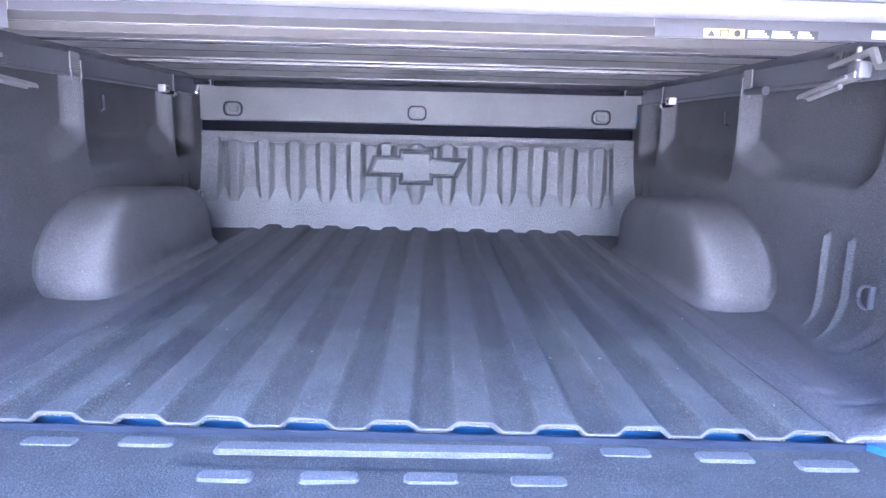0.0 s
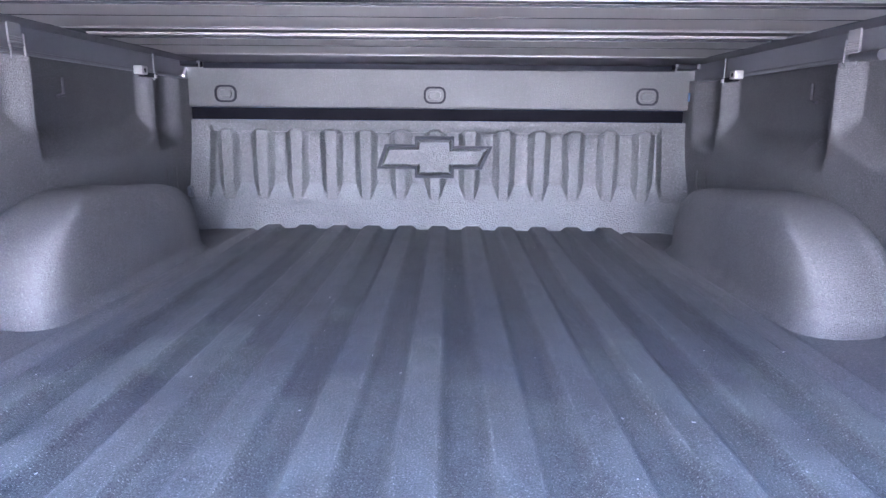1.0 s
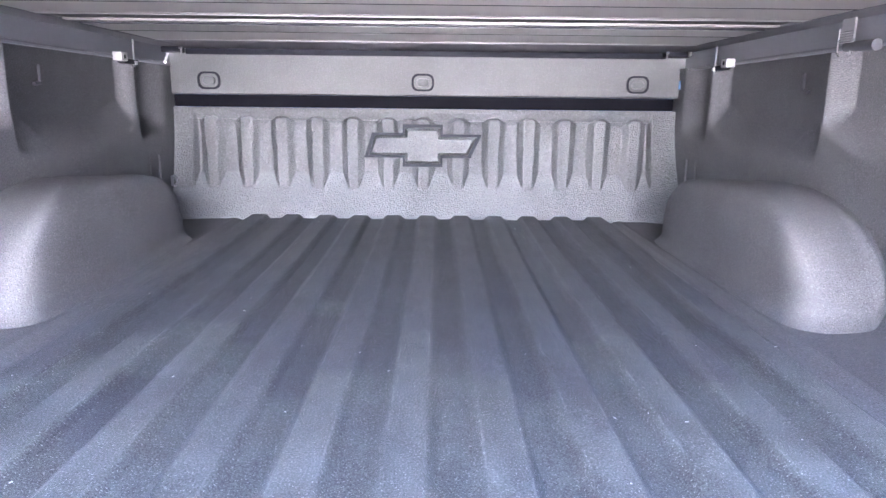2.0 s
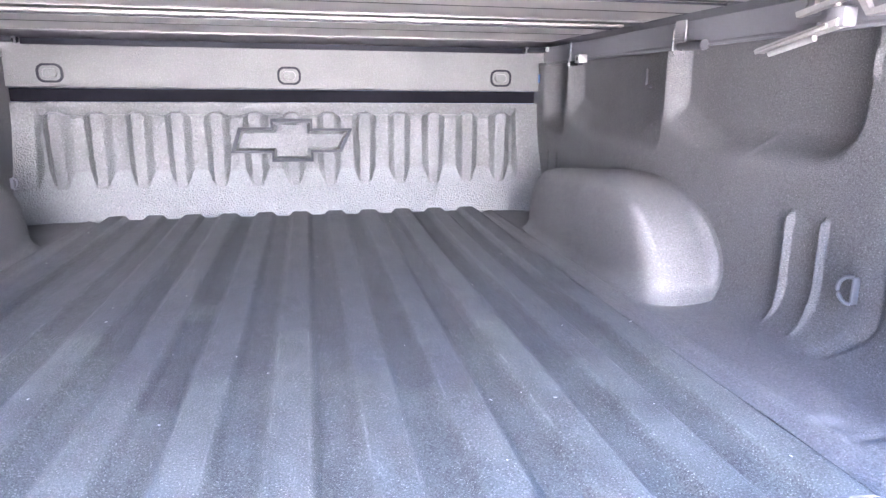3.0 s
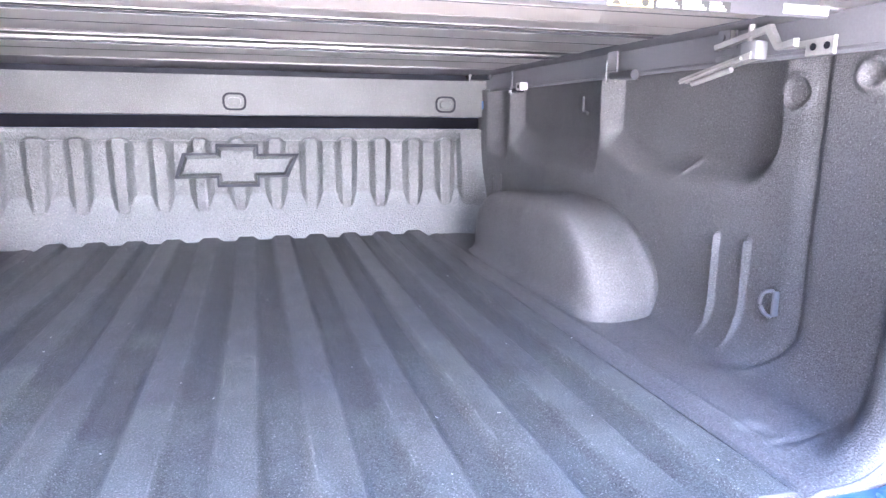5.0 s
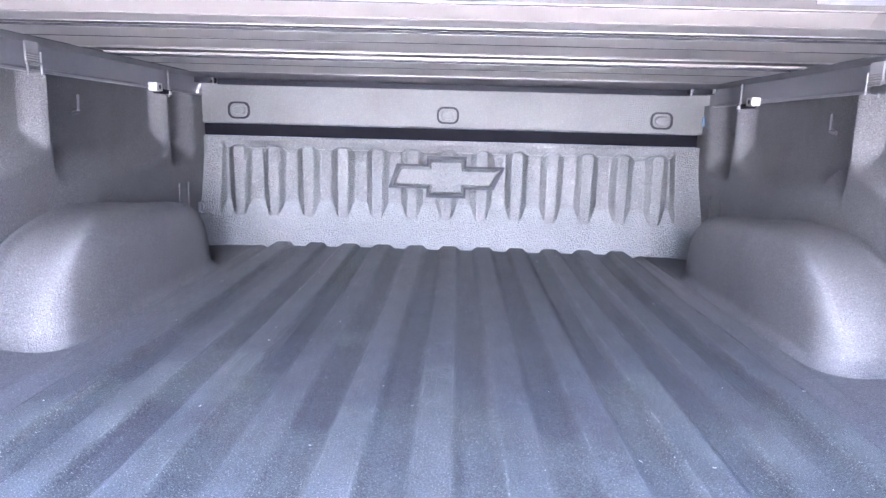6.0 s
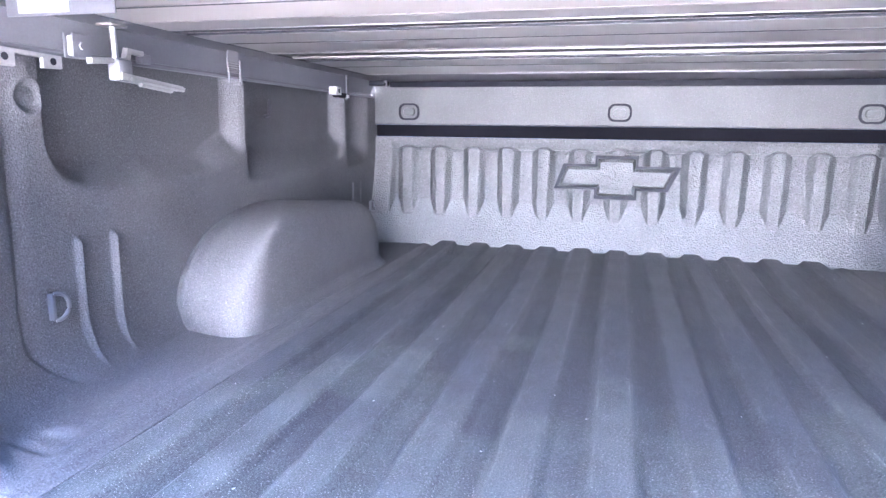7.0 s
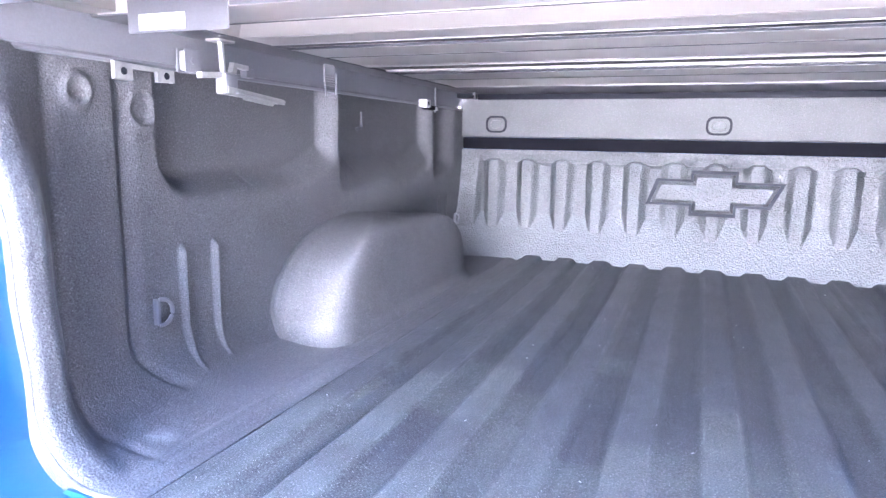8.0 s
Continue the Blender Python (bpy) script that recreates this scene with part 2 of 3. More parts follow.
def tube(points, r, bm=None, seg=8, closed=False):
    """A round bar swept along points."""
    bm = bm or bmesh.new()
    pts = [Vector(p) for p in points]
    rings = []
    for i, p in enumerate(pts):
        a = pts[i - 1] if i or closed else p
        c = pts[(i + 1) % len(pts)] if i + 1 < len(pts) or closed else p
        d = (c - a).normalized()
        side = d.cross(Vector((0, 0, 1)) if abs(d.z) < 0.9 else Vector((0, 1, 0))).normalized()
        up = side.cross(d)
        rings.append([bm.verts.new(p + r * (math.cos(k) * side + math.sin(k) * up)) for k in [2 * math.pi * j / seg for j in range(seg)]])
    for i in range(len(rings) - (0 if closed else 1)):
        p, q = rings[i], rings[(i + 1) % len(rings)]
        for j in range(seg):
            bm.faces.new((p[j], p[(j + 1) % seg], q[(j + 1) % seg], q[j]))
    if not closed:
        bm.faces.new(rings[0])
        bm.faces.new(rings[-1])
    return bm


def sheet(front, us, vs, back):
    """A curved sheet of real thickness: front(u, v) on the seen side, back(u, v) behind it."""
    bm = bmesh.new()
    g = [[[bm.verts.new(f(u, v)) for v in vs] for u in us] for f in (front, back)]
    nu, nv = len(us), len(vs)
    for k in (0, 1):
        for i in range(nu - 1):
            for j in range(nv - 1):
                bm.faces.new((g[k][i][j], g[k][i + 1][j], g[k][i + 1][j + 1], g[k][i][j + 1]))
    for i in range(nu - 1):
        for j in (0, nv - 1):
            bm.faces.new((g[0][i][j], g[0][i + 1][j], g[1][i + 1][j], g[1][i][j]))
    for j in range(nv - 1):
        for i in (0, nu - 1):
            bm.faces.new((g[0][i][j], g[0][i][j + 1], g[1][i][j + 1], g[1][i][j]))
    return bm


def prism(outline, plane, a, b, inset=0.0, bm=None):
    """An outline (pairs, anticlockwise) in the plane 'xz' or 'xy' or 'yz', from depth a to depth b, its b side drawn in by inset."""
    bm = bm or bmesh.new()
    place = {"xz": lambda p, d: (p[0], d, p[1]), "xy": lambda p, d: (p[0], p[1], d), "yz": lambda p, d: (d, p[0], p[1])}[plane]
    pts = [Vector(p) for p in outline]
    n = len(pts)
    inner = []
    for i in range(n):
        e1, e2 = (pts[i] - pts[i - 1]).normalized(), (pts[(i + 1) % n] - pts[i]).normalized()
        n1, n2 = Vector((-e1.y, e1.x)), Vector((-e2.y, e2.x))
        k = (n1 + n2) / max(0.3, 1 + n1.dot(n2))
        inner.append(pts[i] + inset * k)
    lo = [bm.verts.new(place(p, a)) for p in pts]
    hi = [bm.verts.new(place(p, b)) for p in inner]
    bm.faces.new(lo)
    bm.faces.new(hi)
    for i in range(n):
        bm.faces.new((lo[i], lo[(i + 1) % n], hi[(i + 1) % n], hi[i]))
    return bm


def rounded(w, h, r, cx=0, cy=0, seg=5):
    out = []
    for k, (sx, sy) in enumerate(((1, -1), (1, 1), (-1, 1), (-1, -1))):
        for j in range(seg + 1):
            a = radians(-90 + 90 * k + 90 * j / seg)
            out.append((cx + sx * (w / 2 - r) + r * math.cos(a), cy + sy * (h / 2 - r) + r * math.sin(a)))
    return out


def steps(a, b, n):
    return [a + (b - a) * i / n for i in range(n + 1)]


def ease(a, b, x):
    t = min(1, max(0, (x - a) / (b - a)))
    return t * t * (3 - 2 * t)


def ramp(a, b, x):
    return min(1, max(0, (x - a) / (b - a)))


def bell(c, w, x):
    return math.exp(-((x - c) / w) ** 2)


# ---- main sizes ----
PITCH, RIB_X, RIB_H = 0.1165, 0.0, 0.0125
MAT_X, FRONT_Y, TOP = 0.626, 1.745, 0.566
END = 0.002


def edge_y(x):
    """Where the mat's rear edge lies, skewed a little to fit the camera's view."""
    return END - 0.02 * x


def rib(x):
    """Height of the corrugated floor: crests at 0, valleys below."""
    u = abs((x - RIB_X + PITCH / 2) % PITCH - PITCH / 2)
    return -RIB_H * ramp(0.0235, 0.0385, u)


def flare(z):
    """How far the tailgate opening widens towards the rails."""
    return 0.014 * ease(0.1, 0.22, z) + 0.074 * ease(0.26, 0.54, z)


# ---- ground ----
bm = bmesh.new()
bmesh.ops.create_grid(bm, x_segments=2, y_segments=2, size=600, matrix=Matrix.Translation((0, 0, -0.82)))
tagged(part("ground", bm, M_GROUND), "pale sunlit concrete ground around the truck", "ground", kind="structure")

# unseen pale wall added far behind the camera to bounce sunlight into the bed
bm = block(-1.3, 1.3, -6.8, -6.5, -0.84, 2.9, 0.0)
tagged(part("bounce_wall", bm, M_BOUNCE, smooth=False), "unseen pale wall added behind the truck to bounce sunlight in", "wall", kind="structure")

# unseen dull walls added on both sides of the truck to block side skylight
for name, x in (("light_block_west", -2.7), ("light_block_east", 2.7)):
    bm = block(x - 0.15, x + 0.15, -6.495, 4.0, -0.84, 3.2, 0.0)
    tagged(part(name, bm, M_BLOCKER, smooth=False), "unseen dull grey wall added beside the truck to block skylight", "wall", kind="structure")

# ---- pickup bed: painted metal ----
bed = empty("pickup_bed", "bright blue painted steel pickup truck bed with open tailgate", "truck bed", at=(0, 0, -0.03))
BZ = Matrix.Translation((0, 0, 0.03))


def bed_part(name, bm, material=M_BLUE, label=""):
    bm.transform(BZ)
    return part(name, bm, material, bed, label)


xs = steps(-0.74, 0.74, 360)
bed_part("bed_floor", sheet(lambda x, y: (x, y + edge_y(x), rib(x) - 0.0095), xs, [0.024, 0.3, 0.9, 1.78],
                            lambda x, y: (x, y + edge_y(x), -0.06)), label="blue corrugated steel bed floor")
bed_part("rear_sill", block(-0.8, 0.8, -0.035, 0.03, -0.16, -0.062, 0.006))
# dark strip stands in for the shaded gap between mat and tailgate
bed_part("sill_gap_strip", sheet(lambda x, z: (x, edge_y(x) - 0.009, z), [-0.655, 0, 0.655], [-0.058, -0.0158], lambda x, z: (x, edge_y(x) - 0.0062, z)), M_GAP, "dark blue strip painted as shade below the mat edge")
bed_part("front_bulkhead", block(-0.944, 0.944, 1.84, 1.86, -0.1, 0.584, 0.004))
for s in (-1, 1):
    # unseen cap added to stop light leaking in between rail and side
    bed_part("leak_cap", block(s * 0.874, s * 0.992, -0.02, 1.86, 0.5705, 0.594, 0.006, 3), M_DARK, "unseen black cap added to keep light out past the rail")
    bed_part("side_panel", block(s * 0.945, s * 0.99, -0.09, 1.86, -0.28, 0.570, 0.012, 3), label="blue outer bed side")
    # jamb beside the tailgate opening, with a stepped face
    end_y = 0.041 if s < 0 else -0.02
    lean = [(0.784 + flare(z), z) for z in steps(0.09, 0.562, 20)]
    jamb = prism([(s * x, z) for x, z in [(0.944, -0.12), (0.784, -0.12)] + lean + [(0.944, 0.562)]][::-s], "xz", end_y + 0.007, -0.085, 0.002)
    prism([(s * x, z) for x, z in [(0.944, -0.25), (0.799, -0.25)] + [(x + 0.015, z) for x, z in lean] + [(0.944, 0.562)]][::-s], "xz", -0.0855, -0.20, 0.004, jamb)
    bed_part("tailgate_jamb", jamb, label="glossy blue jamb beside the opening")
    fillet = [(s * (0.710 + 0.075 * math.sin(a)), 0.058 - 0.075 * math.cos(a)) for a in steps(0, math.pi / 2, 14)] + [(s * 0.86, 0.058), (s * 0.86, -0.06), (s * 0.710, -0.06)]
    corner = prism(fillet[::-s], "xz", -0.075, end_y + 0.005, 0.001)
    bed_part("corner_gusset", corner)
    step = [(s * 0.652, -0.012), (s * 0.668, -0.034), (s * 0.70, -0.062), (s * 0.80, -0.07), (s * 0.80, 0.012), (s * 0.652, 0.004)]
    bed_part("corner_step", prism(step[::s], "xy", -0.07, -0.0165, 0.004), label="blue painted step beside the tailgate hinge")
    hinge = block(s * 0.715, s * 0.775, -0.07, -0.02, -0.055, -0.010, 0.006)
    rod((s * 0.70, -0.046, -0.03), (s * 0.785, -0.046, -0.03), 0.014, hinge)
    bed_part("hinge_cup", hinge)
    for y, z in ((-0.12, 0.03), (-0.15, -0.012)):
        bed_part("bolt", rod((s * 0.793, y, z), (s * 0.801, y, z), 0.0065, seg=6), M_ZINC, "plated hexagonal bolt head")

# ---- tailgate, folded down ----
gate = empty("tailgate", "lowered blue tailgate covered with a grey felted mat", "tailgate", at=(0, -0.28, -0.1))
GZ = Matrix.Translation((0, 0.28, 0.1))


def gate_part(name, bm, material, label=""):
    bm.transform(GZ)
    return part(name, bm, material, gate, label)


gate_part("gate_body", block(-0.755, 0.755, -0.56, -0.042, -0.115, -0.044, 0.01, 3), M_BLUE, "blue painted tailgate skin")
gate_part("gate_mat", sheet(lambda x, y: (x, y - 0.02 * x, -0.0255 + 0.0012 * math.sin(9 * x + 3 * y) + 0.0014 * noise.noise((x * 9 + y * 7, y * 5 - x * 4, 1)) - 0.004 * ease(-0.04, -0.05, y) * ease(-0.09, -0.08, y) * ease(0.25, 0.24, abs(x + 0.012))),
                            steps(-0.735, 0.735, 120), [-0.54] + steps(-0.53, -0.005, 90),
                            lambda x, y: (x, y - 0.02 * x, -0.041)), M_GATE, "worn grey felted tailgate mat")
PADS = [(-0.452, -0.0395, 0.066), (-0.325, -0.0325, 0.066), (-0.005, -0.0355, 0.442), (0.317, -0.030, 0.062), (0.448, -0.034, 0.068), (0.575, -0.0495, 0.07),
        (-0.195, -0.113, 0.06), (-0.068, -0.110, 0.066), (0.057, -0.107, 0.062), (0.188, -0.109, 0.064)]
for x, y, w in PADS:
    y -= 0.02 * x
    gate_part("raised_pad", prism(rounded(w + 0.014, 0.033, 0.012, x, y), "xy", -0.0285, -0.0228, 0.006), M_PAD, "pale raised pad on the gate mat")

# ---- ribbed floor mat ----
mat_thing = empty("floor_mat", "grey felted ribbed mat lining the truck bed floor", "floor mat", at=(0, 0.9, -0.01))
MZ = Matrix.Translation((0, -0.9, 0.01))


def mat_z(x, y):
    wave = 0.0012 * noise.noise((x * 6, y * 2.2, 0)) + 0.0008 * noise.noise((x * 17, y * 7, 5))
    wave += 0.0004 * math.sin(2 * math.pi * y / 0.172 + 2.2 * math.floor((x - RIB_X) / (PITCH / 2) + 0.5) + 2 * noise.noise((x * 3, y * 3, 9)))
    return rib(x) + wave + 0.012 * ease(1.1, 1.74, y) + 0.0022 * ease(0.625, 0.632, abs(x - RIB_X))


bm = sheet(lambda x, t: (x, edge_y(x) + t * (FRONT_Y - edge_y(x)), mat_z(x, t * 1.74)), steps(-MAT_X + RIB_X, MAT_X + RIB_X, 330), steps(0, 1, 90),
           lambda x, t: (x, edge_y(x) + t * (FRONT_Y - edge_y(x)), mat_z(x, t * 1.74) - 0.0085))
bm.transform(MZ)
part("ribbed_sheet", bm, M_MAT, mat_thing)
bm = tube([(x, edge_y(x) - 0.001, mat_z(x, 0) - 0.002) for x in steps(-MAT_X + RIB_X, MAT_X + RIB_X, 330)], 0.0026)
bm.transform(MZ)
part("edge_bead", bm, M_BEAD, mat_thing, "pale worn rear edge of the mat")
bm = tube([(x, edge_y(x) + 0.0005, mat_z(x, 0) - 0.0062) for x in steps(-MAT_X + RIB_X, MAT_X + RIB_X, 330)], 0.0022)
bm.transform(MZ)
part("lower_bead", bm, M_MAT, mat_thing, "lower felt layer of the mat's rear edge")

# ---- side liners ----
WALL, R_COVE = 0.885, 0.058


NOSE_Y, NOSE_R, NOSE_A = 0.037, 0.018, 1.25


def shift(y, s):
    """How far a place on the driver's side lies from its twin, shifted to fit the camera's view."""
    return float(np.interp(y, (0.03, 0.162, 0.212, 0.285, 0.39, 0.47, 0.65, 0.92, 1.5, 1.8), (-0.058, -0.042, -0.029, -0.015, -0.002, -0.004, 0.01, 0.02, 0.036, 0.02))) if s > 0 else 0.0


def narrow(y):
    """How far the wall has drawn in to the tailgate opening, 0 to 1."""
    return ease(0.176, 0.05, y)


def wall_x(y, s):
    """Half width of the bed: it narrows to the tailgate opening."""
    return WALL - 0.003 * ease(0.29, 0.26, y) - 0.119 * narrow(y) - (0.021 if s > 0 else 0.004) * ease(1.45, 1.75, y)


def relief(y, z, s):
    """Inward relief of the side liner: pockets, sloped pillars, grooves and dimples."""
    up = ease(0.285, 0.355, z + 0.02 * noise.noise((y * 3, z * 3, 2)))
    # pockets, each closed at its far end by a pillar face
    rim = math.hypot(max(0, 0.46 - y), max(0, 0.39 - z))
    a = ease(0.11, 0.068, rim) * (1 - ramp(0.884, 0.916, y))
    b = ease(0.924, 0.944, y) * (1 - ramp(1.474, 1.502, y))
    c = ease(1.514, 1.53, y) * ease(1.7, 1.62, y)
    # the sill under the far pockets climbs in a curve towards the pillar at their end
    low = 0.045 * ease(1.33, 1.5, y) if y < 1.508 else 0.0
    low_a = 0.05 * ease(0.74, 0.9, y) if y < 0.92 else 0.0
    d = 0.012 * (1 - narrow(y)) - 0.044 * max(a * ease(0.275, 0.35, z - low_a), ease(0.265, 0.365, z - low) * b, up * c)
    # two round pressings near the tailgate: a ring groove round a dome, and a shallow dimple
    zb = z - (0.012 if s > 0 else 0.0)
    if z > 0.38 and 0.14 < y < 0.4:
        q = math.hypot(y - 0.212, zb - 0.464)
        d += 0.0095 * bell(0.0195, 0.0065, q) - 0.0075 * bell(0, 0.011, q)
        q = math.hypot(y - 0.332, zb - 0.443)
        d += 0.003 * bell(0.026, 0.005, q) - 0.006 * ease(0.026, 0.016, q)
    # short pressed nibs on the pocket sills
    for yn, zn in ((0.592, 0.318), (1.022, 0.328)):
        if abs(y - yn) < 0.03 and abs(z - zn) < 0.03:
            d += 0.007 * bell(0, 0.008, math.hypot((y - yn) + 0.6 * (z - zn), 0.5 * (z - zn)))
    d += 0.0014 * noise.noise((y * 9, z * 9, 3 * s)) + 0.0006 * noise.noise((y * 31, z * 31, 7 * s))
    return d


def hollow(y, a):
    """A soft groove where the wall draws in to the opening and an upright one; they run down through the cove (a is its angle)."""
    g = y - 0.284 - 0.045 * ease(1.3, 0.1, a)
    upright = 0.0075 * ease(-0.012, 0.003, g) * ease(0.035, 0.0, g) * ease(0.1, 0.5, a)
    return 0.0055 * bell(0.15 + 0.016 * ease(0, 1.3, a), 0.012, y) + upright


def ridge(y, z, s):
    """Two upright pressed ribs, with a broad slope towards the tailgate and a steep one behind."""
    top = 0.222 if s < 0 else 0.212
    return 0.012 * max(ease(c0 - 0.0085, c0 - 0.001, y) * ease(c0 + 0.008, c0 + 0.001, y) for c0 in (0.3965, 0.4775)) * ease(top, top - 0.014, z) * ease(-0.01, 0.05, z)


def side_point(y, q, s, back=0.0):
    """q runs from the floor (0) over the cove to the rail (1); y below NOSE_Y rolls the sheet's rear end outwards."""
    roll = min(NOSE_A, max(0.0, (NOSE_Y - y) / NOSE_R))
    out = NOSE_R * (1 - math.cos(roll))
    y_at = NOSE_Y - NOSE_R * math.sin(roll) if y < NOSE_Y else y
    yc = max(NOSE_Y, y)
    xw = wall_x(yc, s) + back + out
    r = R_COVE + 0.04 * ease(0.6, 0.36, yc)
    zf = -0.004 - 0.6 * back - 0.4 * out
    x_in = 0.624
    flat, arc, wall = xw - r - x_in, r * math.pi / 2, 0.518 - r
    total = flat + arc + wall
    t = q * total
    if t < flat:
        x, z = x_in + t, zf
        z += sum(0.0015 * ease(k, 0.2 * k, math.hypot(s * x - px, 1.4 * (yc - py))) for px, py, k in SCUFFS)
        z += 0.003 * bell(0.668, 0.008, x) * ease(0.06, 0.14, yc) + 0.0012 * noise.noise((yc * 8, x * 8, s))
        z -= 0.007 * ease(0.652, 0.632, x) + 0.0045 * bell(0.15 + 0.3 * (x - xw + r), 0.012, yc) * ease(0.64, 0.72, x)
    elif t < flat + arc:
        a = (t - flat) / r
        x, z = xw - r + r * math.sin(a), zf + r * (1 - math.cos(a))
        d = relief(yc, z, s) * ease(0.05, 1.5, a) + ridge(yc, z, s) * ease(0.12, 0.6, a) if not back else 0
        d -= hollow(yc, a) if not back else 0
        x, z = x - d * math.sin(a), z + d * math.cos(a)
    else:
        x, z = xw, zf + r + (t - flat - arc)
        x += flare(z) * narrow(yc)
        x -= relief(yc, z, s) + ridge(yc, z, s) - hollow(yc, 1.57) if not back else 0
    y_at += 0.025 * ease(0.16, NOSE_Y, yc)
    return Vector((s * x, y_at + shift(y_at, s), z))


def make_side(s):
    liner = empty("side_liner", "dark grey felted side liner with pockets and a wheel housing", "bed liner", "side liners of the bed", at=(s * 0.88, 0.9, 0))
    inv = Matrix.Translation((-s * 0.88, -0.9, 0))

    def add(name, bm, m, label=""):
        bm.transform(inv)
        return part(name, bm, m, liner, label)

    ys = steps(NOSE_Y - NOSE_A * NOSE_R, NOSE_Y, 14)[:-1] + steps(NOSE_Y, 0.62, 200) + steps(0.63, 1.785, 150)
    wall_ob = add("wall_sheet", sheet(lambda y, q: side_point(y, q, s), ys, steps(0, 1, 170), lambda y, q: side_point(y, q, s, 0.05)), M_SIDE)
    wall_ob.data.set_sharp_from_angle(angle=radians(80))
    lip = [side_point(NOSE_Y - NOSE_A * NOSE_R, q, s) for q in steps(0.01, 1, 90)]
    # lip painted paler than the felt, as if strongly lit
    add("end_lip", tube(lip, 0.0036), M_LIP, "rounded liner end painted pale for the light it catches")
    # wheel housing: a boxy dome with a flat inner face, its foot coved into the floor
    yc, high, n_side, n_plan, n_top = 0.972, 0.229, 2.35, 9.0, 8.0

    def arch(u, v):
        """u runs round the housing from the tailgate end over the inner face to the far end; v from the floor to the top."""
        z = high * math.sin(v) ** (2 / n_side) if v > 0 else 0.0
        bluff = n_side + 1.2 * math.sin(u) ** 2
        k = max(0.0, 1 - (z / high) ** bluff) ** (1 / bluff)
        kx = max(0.0, 1 - (z / high) ** n_top) ** (1 / n_top)
        c, q = math.cos(u), math.sin(u)
        near = c > 0
        ay = (0.36 if near else 0.435) * k
        ax = 0.03 + 0.208 * kx
        cove = 0.026 * max(0.0, 1 - z / 0.04) ** 2
        x = 0.93 - (ax + cove) * max(0.0, q) ** (2 / n_plan)
        y = yc - math.copysign((ay + cove) * abs(c) ** (2 / n_plan), c)
        lump = 0.0025 * noise.noise((y * 7, z * 9, s)) + 0.001 * noise.noise((y * 25, z * 25, x * 25))
        # rounded rim where the near end meets the wall, and a shallow dent below it
        rim = 0.012 * bell(0.852, 0.013, x) * (1 if near else 0) * ease(0.02, 0.06, z) * ease(high, 0.8 * high, z)
        y -= rim
        if near:
            y += (0.014 * ramp(0.73, 0.875, x) ** 2 + 0.02 * ease(0.73, 0.9, x) * max(0.0, 1 - z / 0.11) ** 2) * c * c
        return Vector((s * (x - lump), y + shift(y, s) + lump, z - 0.012 + lump + 0.25 * rim))

    turn = 0.5 ** (1 / n_plan)
    us = [math.asin(k ** (n_plan / 2)) for k in steps(0, turn, 60)]
    us += [math.acos(math.copysign(abs(k) ** (n_plan / 2), k)) for k in steps(turn, -turn, 90)[1:]]
    us += [math.pi - math.asin(k ** (n_plan / 2)) for k in steps(turn, 0, 16)[1:]]
    vs = [math.pi / 2 * k for k in steps(0, 1, 80)]
    add("wheel_housing", sheet(arch, us, vs, lambda u, v: Vector((s * 0.93, 0.972, 0)).lerp(arch(u, v), 0.94)), M_SIDE, "boxy felt-covered wheel housing")
    # two thin upright seams near the front corner
    for y in (1.56, 1.625):
        seam = tube([(s * (wall_x(y, s) - 0.0115), y + shift(y, s), z) for z in steps(0.06, 0.22, 8)], 0.004)
        add("seam", seam, M_SIDE)
    return liner


for s in (-1, 1):
    make_side(s)

# ---- front liner ----
front = empty("front_liner", "grey pebbled front bed liner with upright flutes", "bed liner", at=(0, 1.78, 0))
FZ = Matrix.Translation((0, -1.78, 0))
FX, FP = -0.016, 0.122


def front_part(name, bm, m, parent=None, label=""):
    bm.transform(FZ)
    return part(name, bm, m, parent or front, label)


def flute(x, z):
    """Depth of the panel at x, z: a top band, valleys set back from it and upright fingers standing proud, over a sloped foot."""
    k = round((x - FX) / FP)
    du = abs(x - FX - k * FP)
    y = 1.792 - 0.004 * ease(0.322, 0.331, z)
    if abs(k) <= 6:
        half = 0.0255 + 0.014 * z
        top = 0.346 - 0.6 * max(0, du - 0.012)
        y += (1.770 - y) * ease(half + 0.015, half - 0.015, du) * ease(top + 0.004, top - 0.008, z)
    # beyond the last fingers the panel stands proud again and sweeps into the side walls
    out = abs(x - FX) - 0.782 + 0.05 * max(0, z - 0.15)
    y += (1.771 - y) * ease(0.0, 0.018, out)
    if z > 0.334:
        y = min(y, 1.772 + 0.4 * max(0, 0.36 - z))
    foot = 1.770 + (0.5 if z < 0.097 else 0.385) * (z - 0.097)
    soft = 0.003
    h = max(soft - abs(y - foot), 0) / soft
    y = min(y, foot) - h * h * soft * 0.25
    corner = max(0, abs(x - FX) - 0.755)
    y -= 6.6 * corner ** 2 * ease(0.36, 0.02, z)
    return y + 0.0006 * noise.noise((x * 14, z * 14, 0))


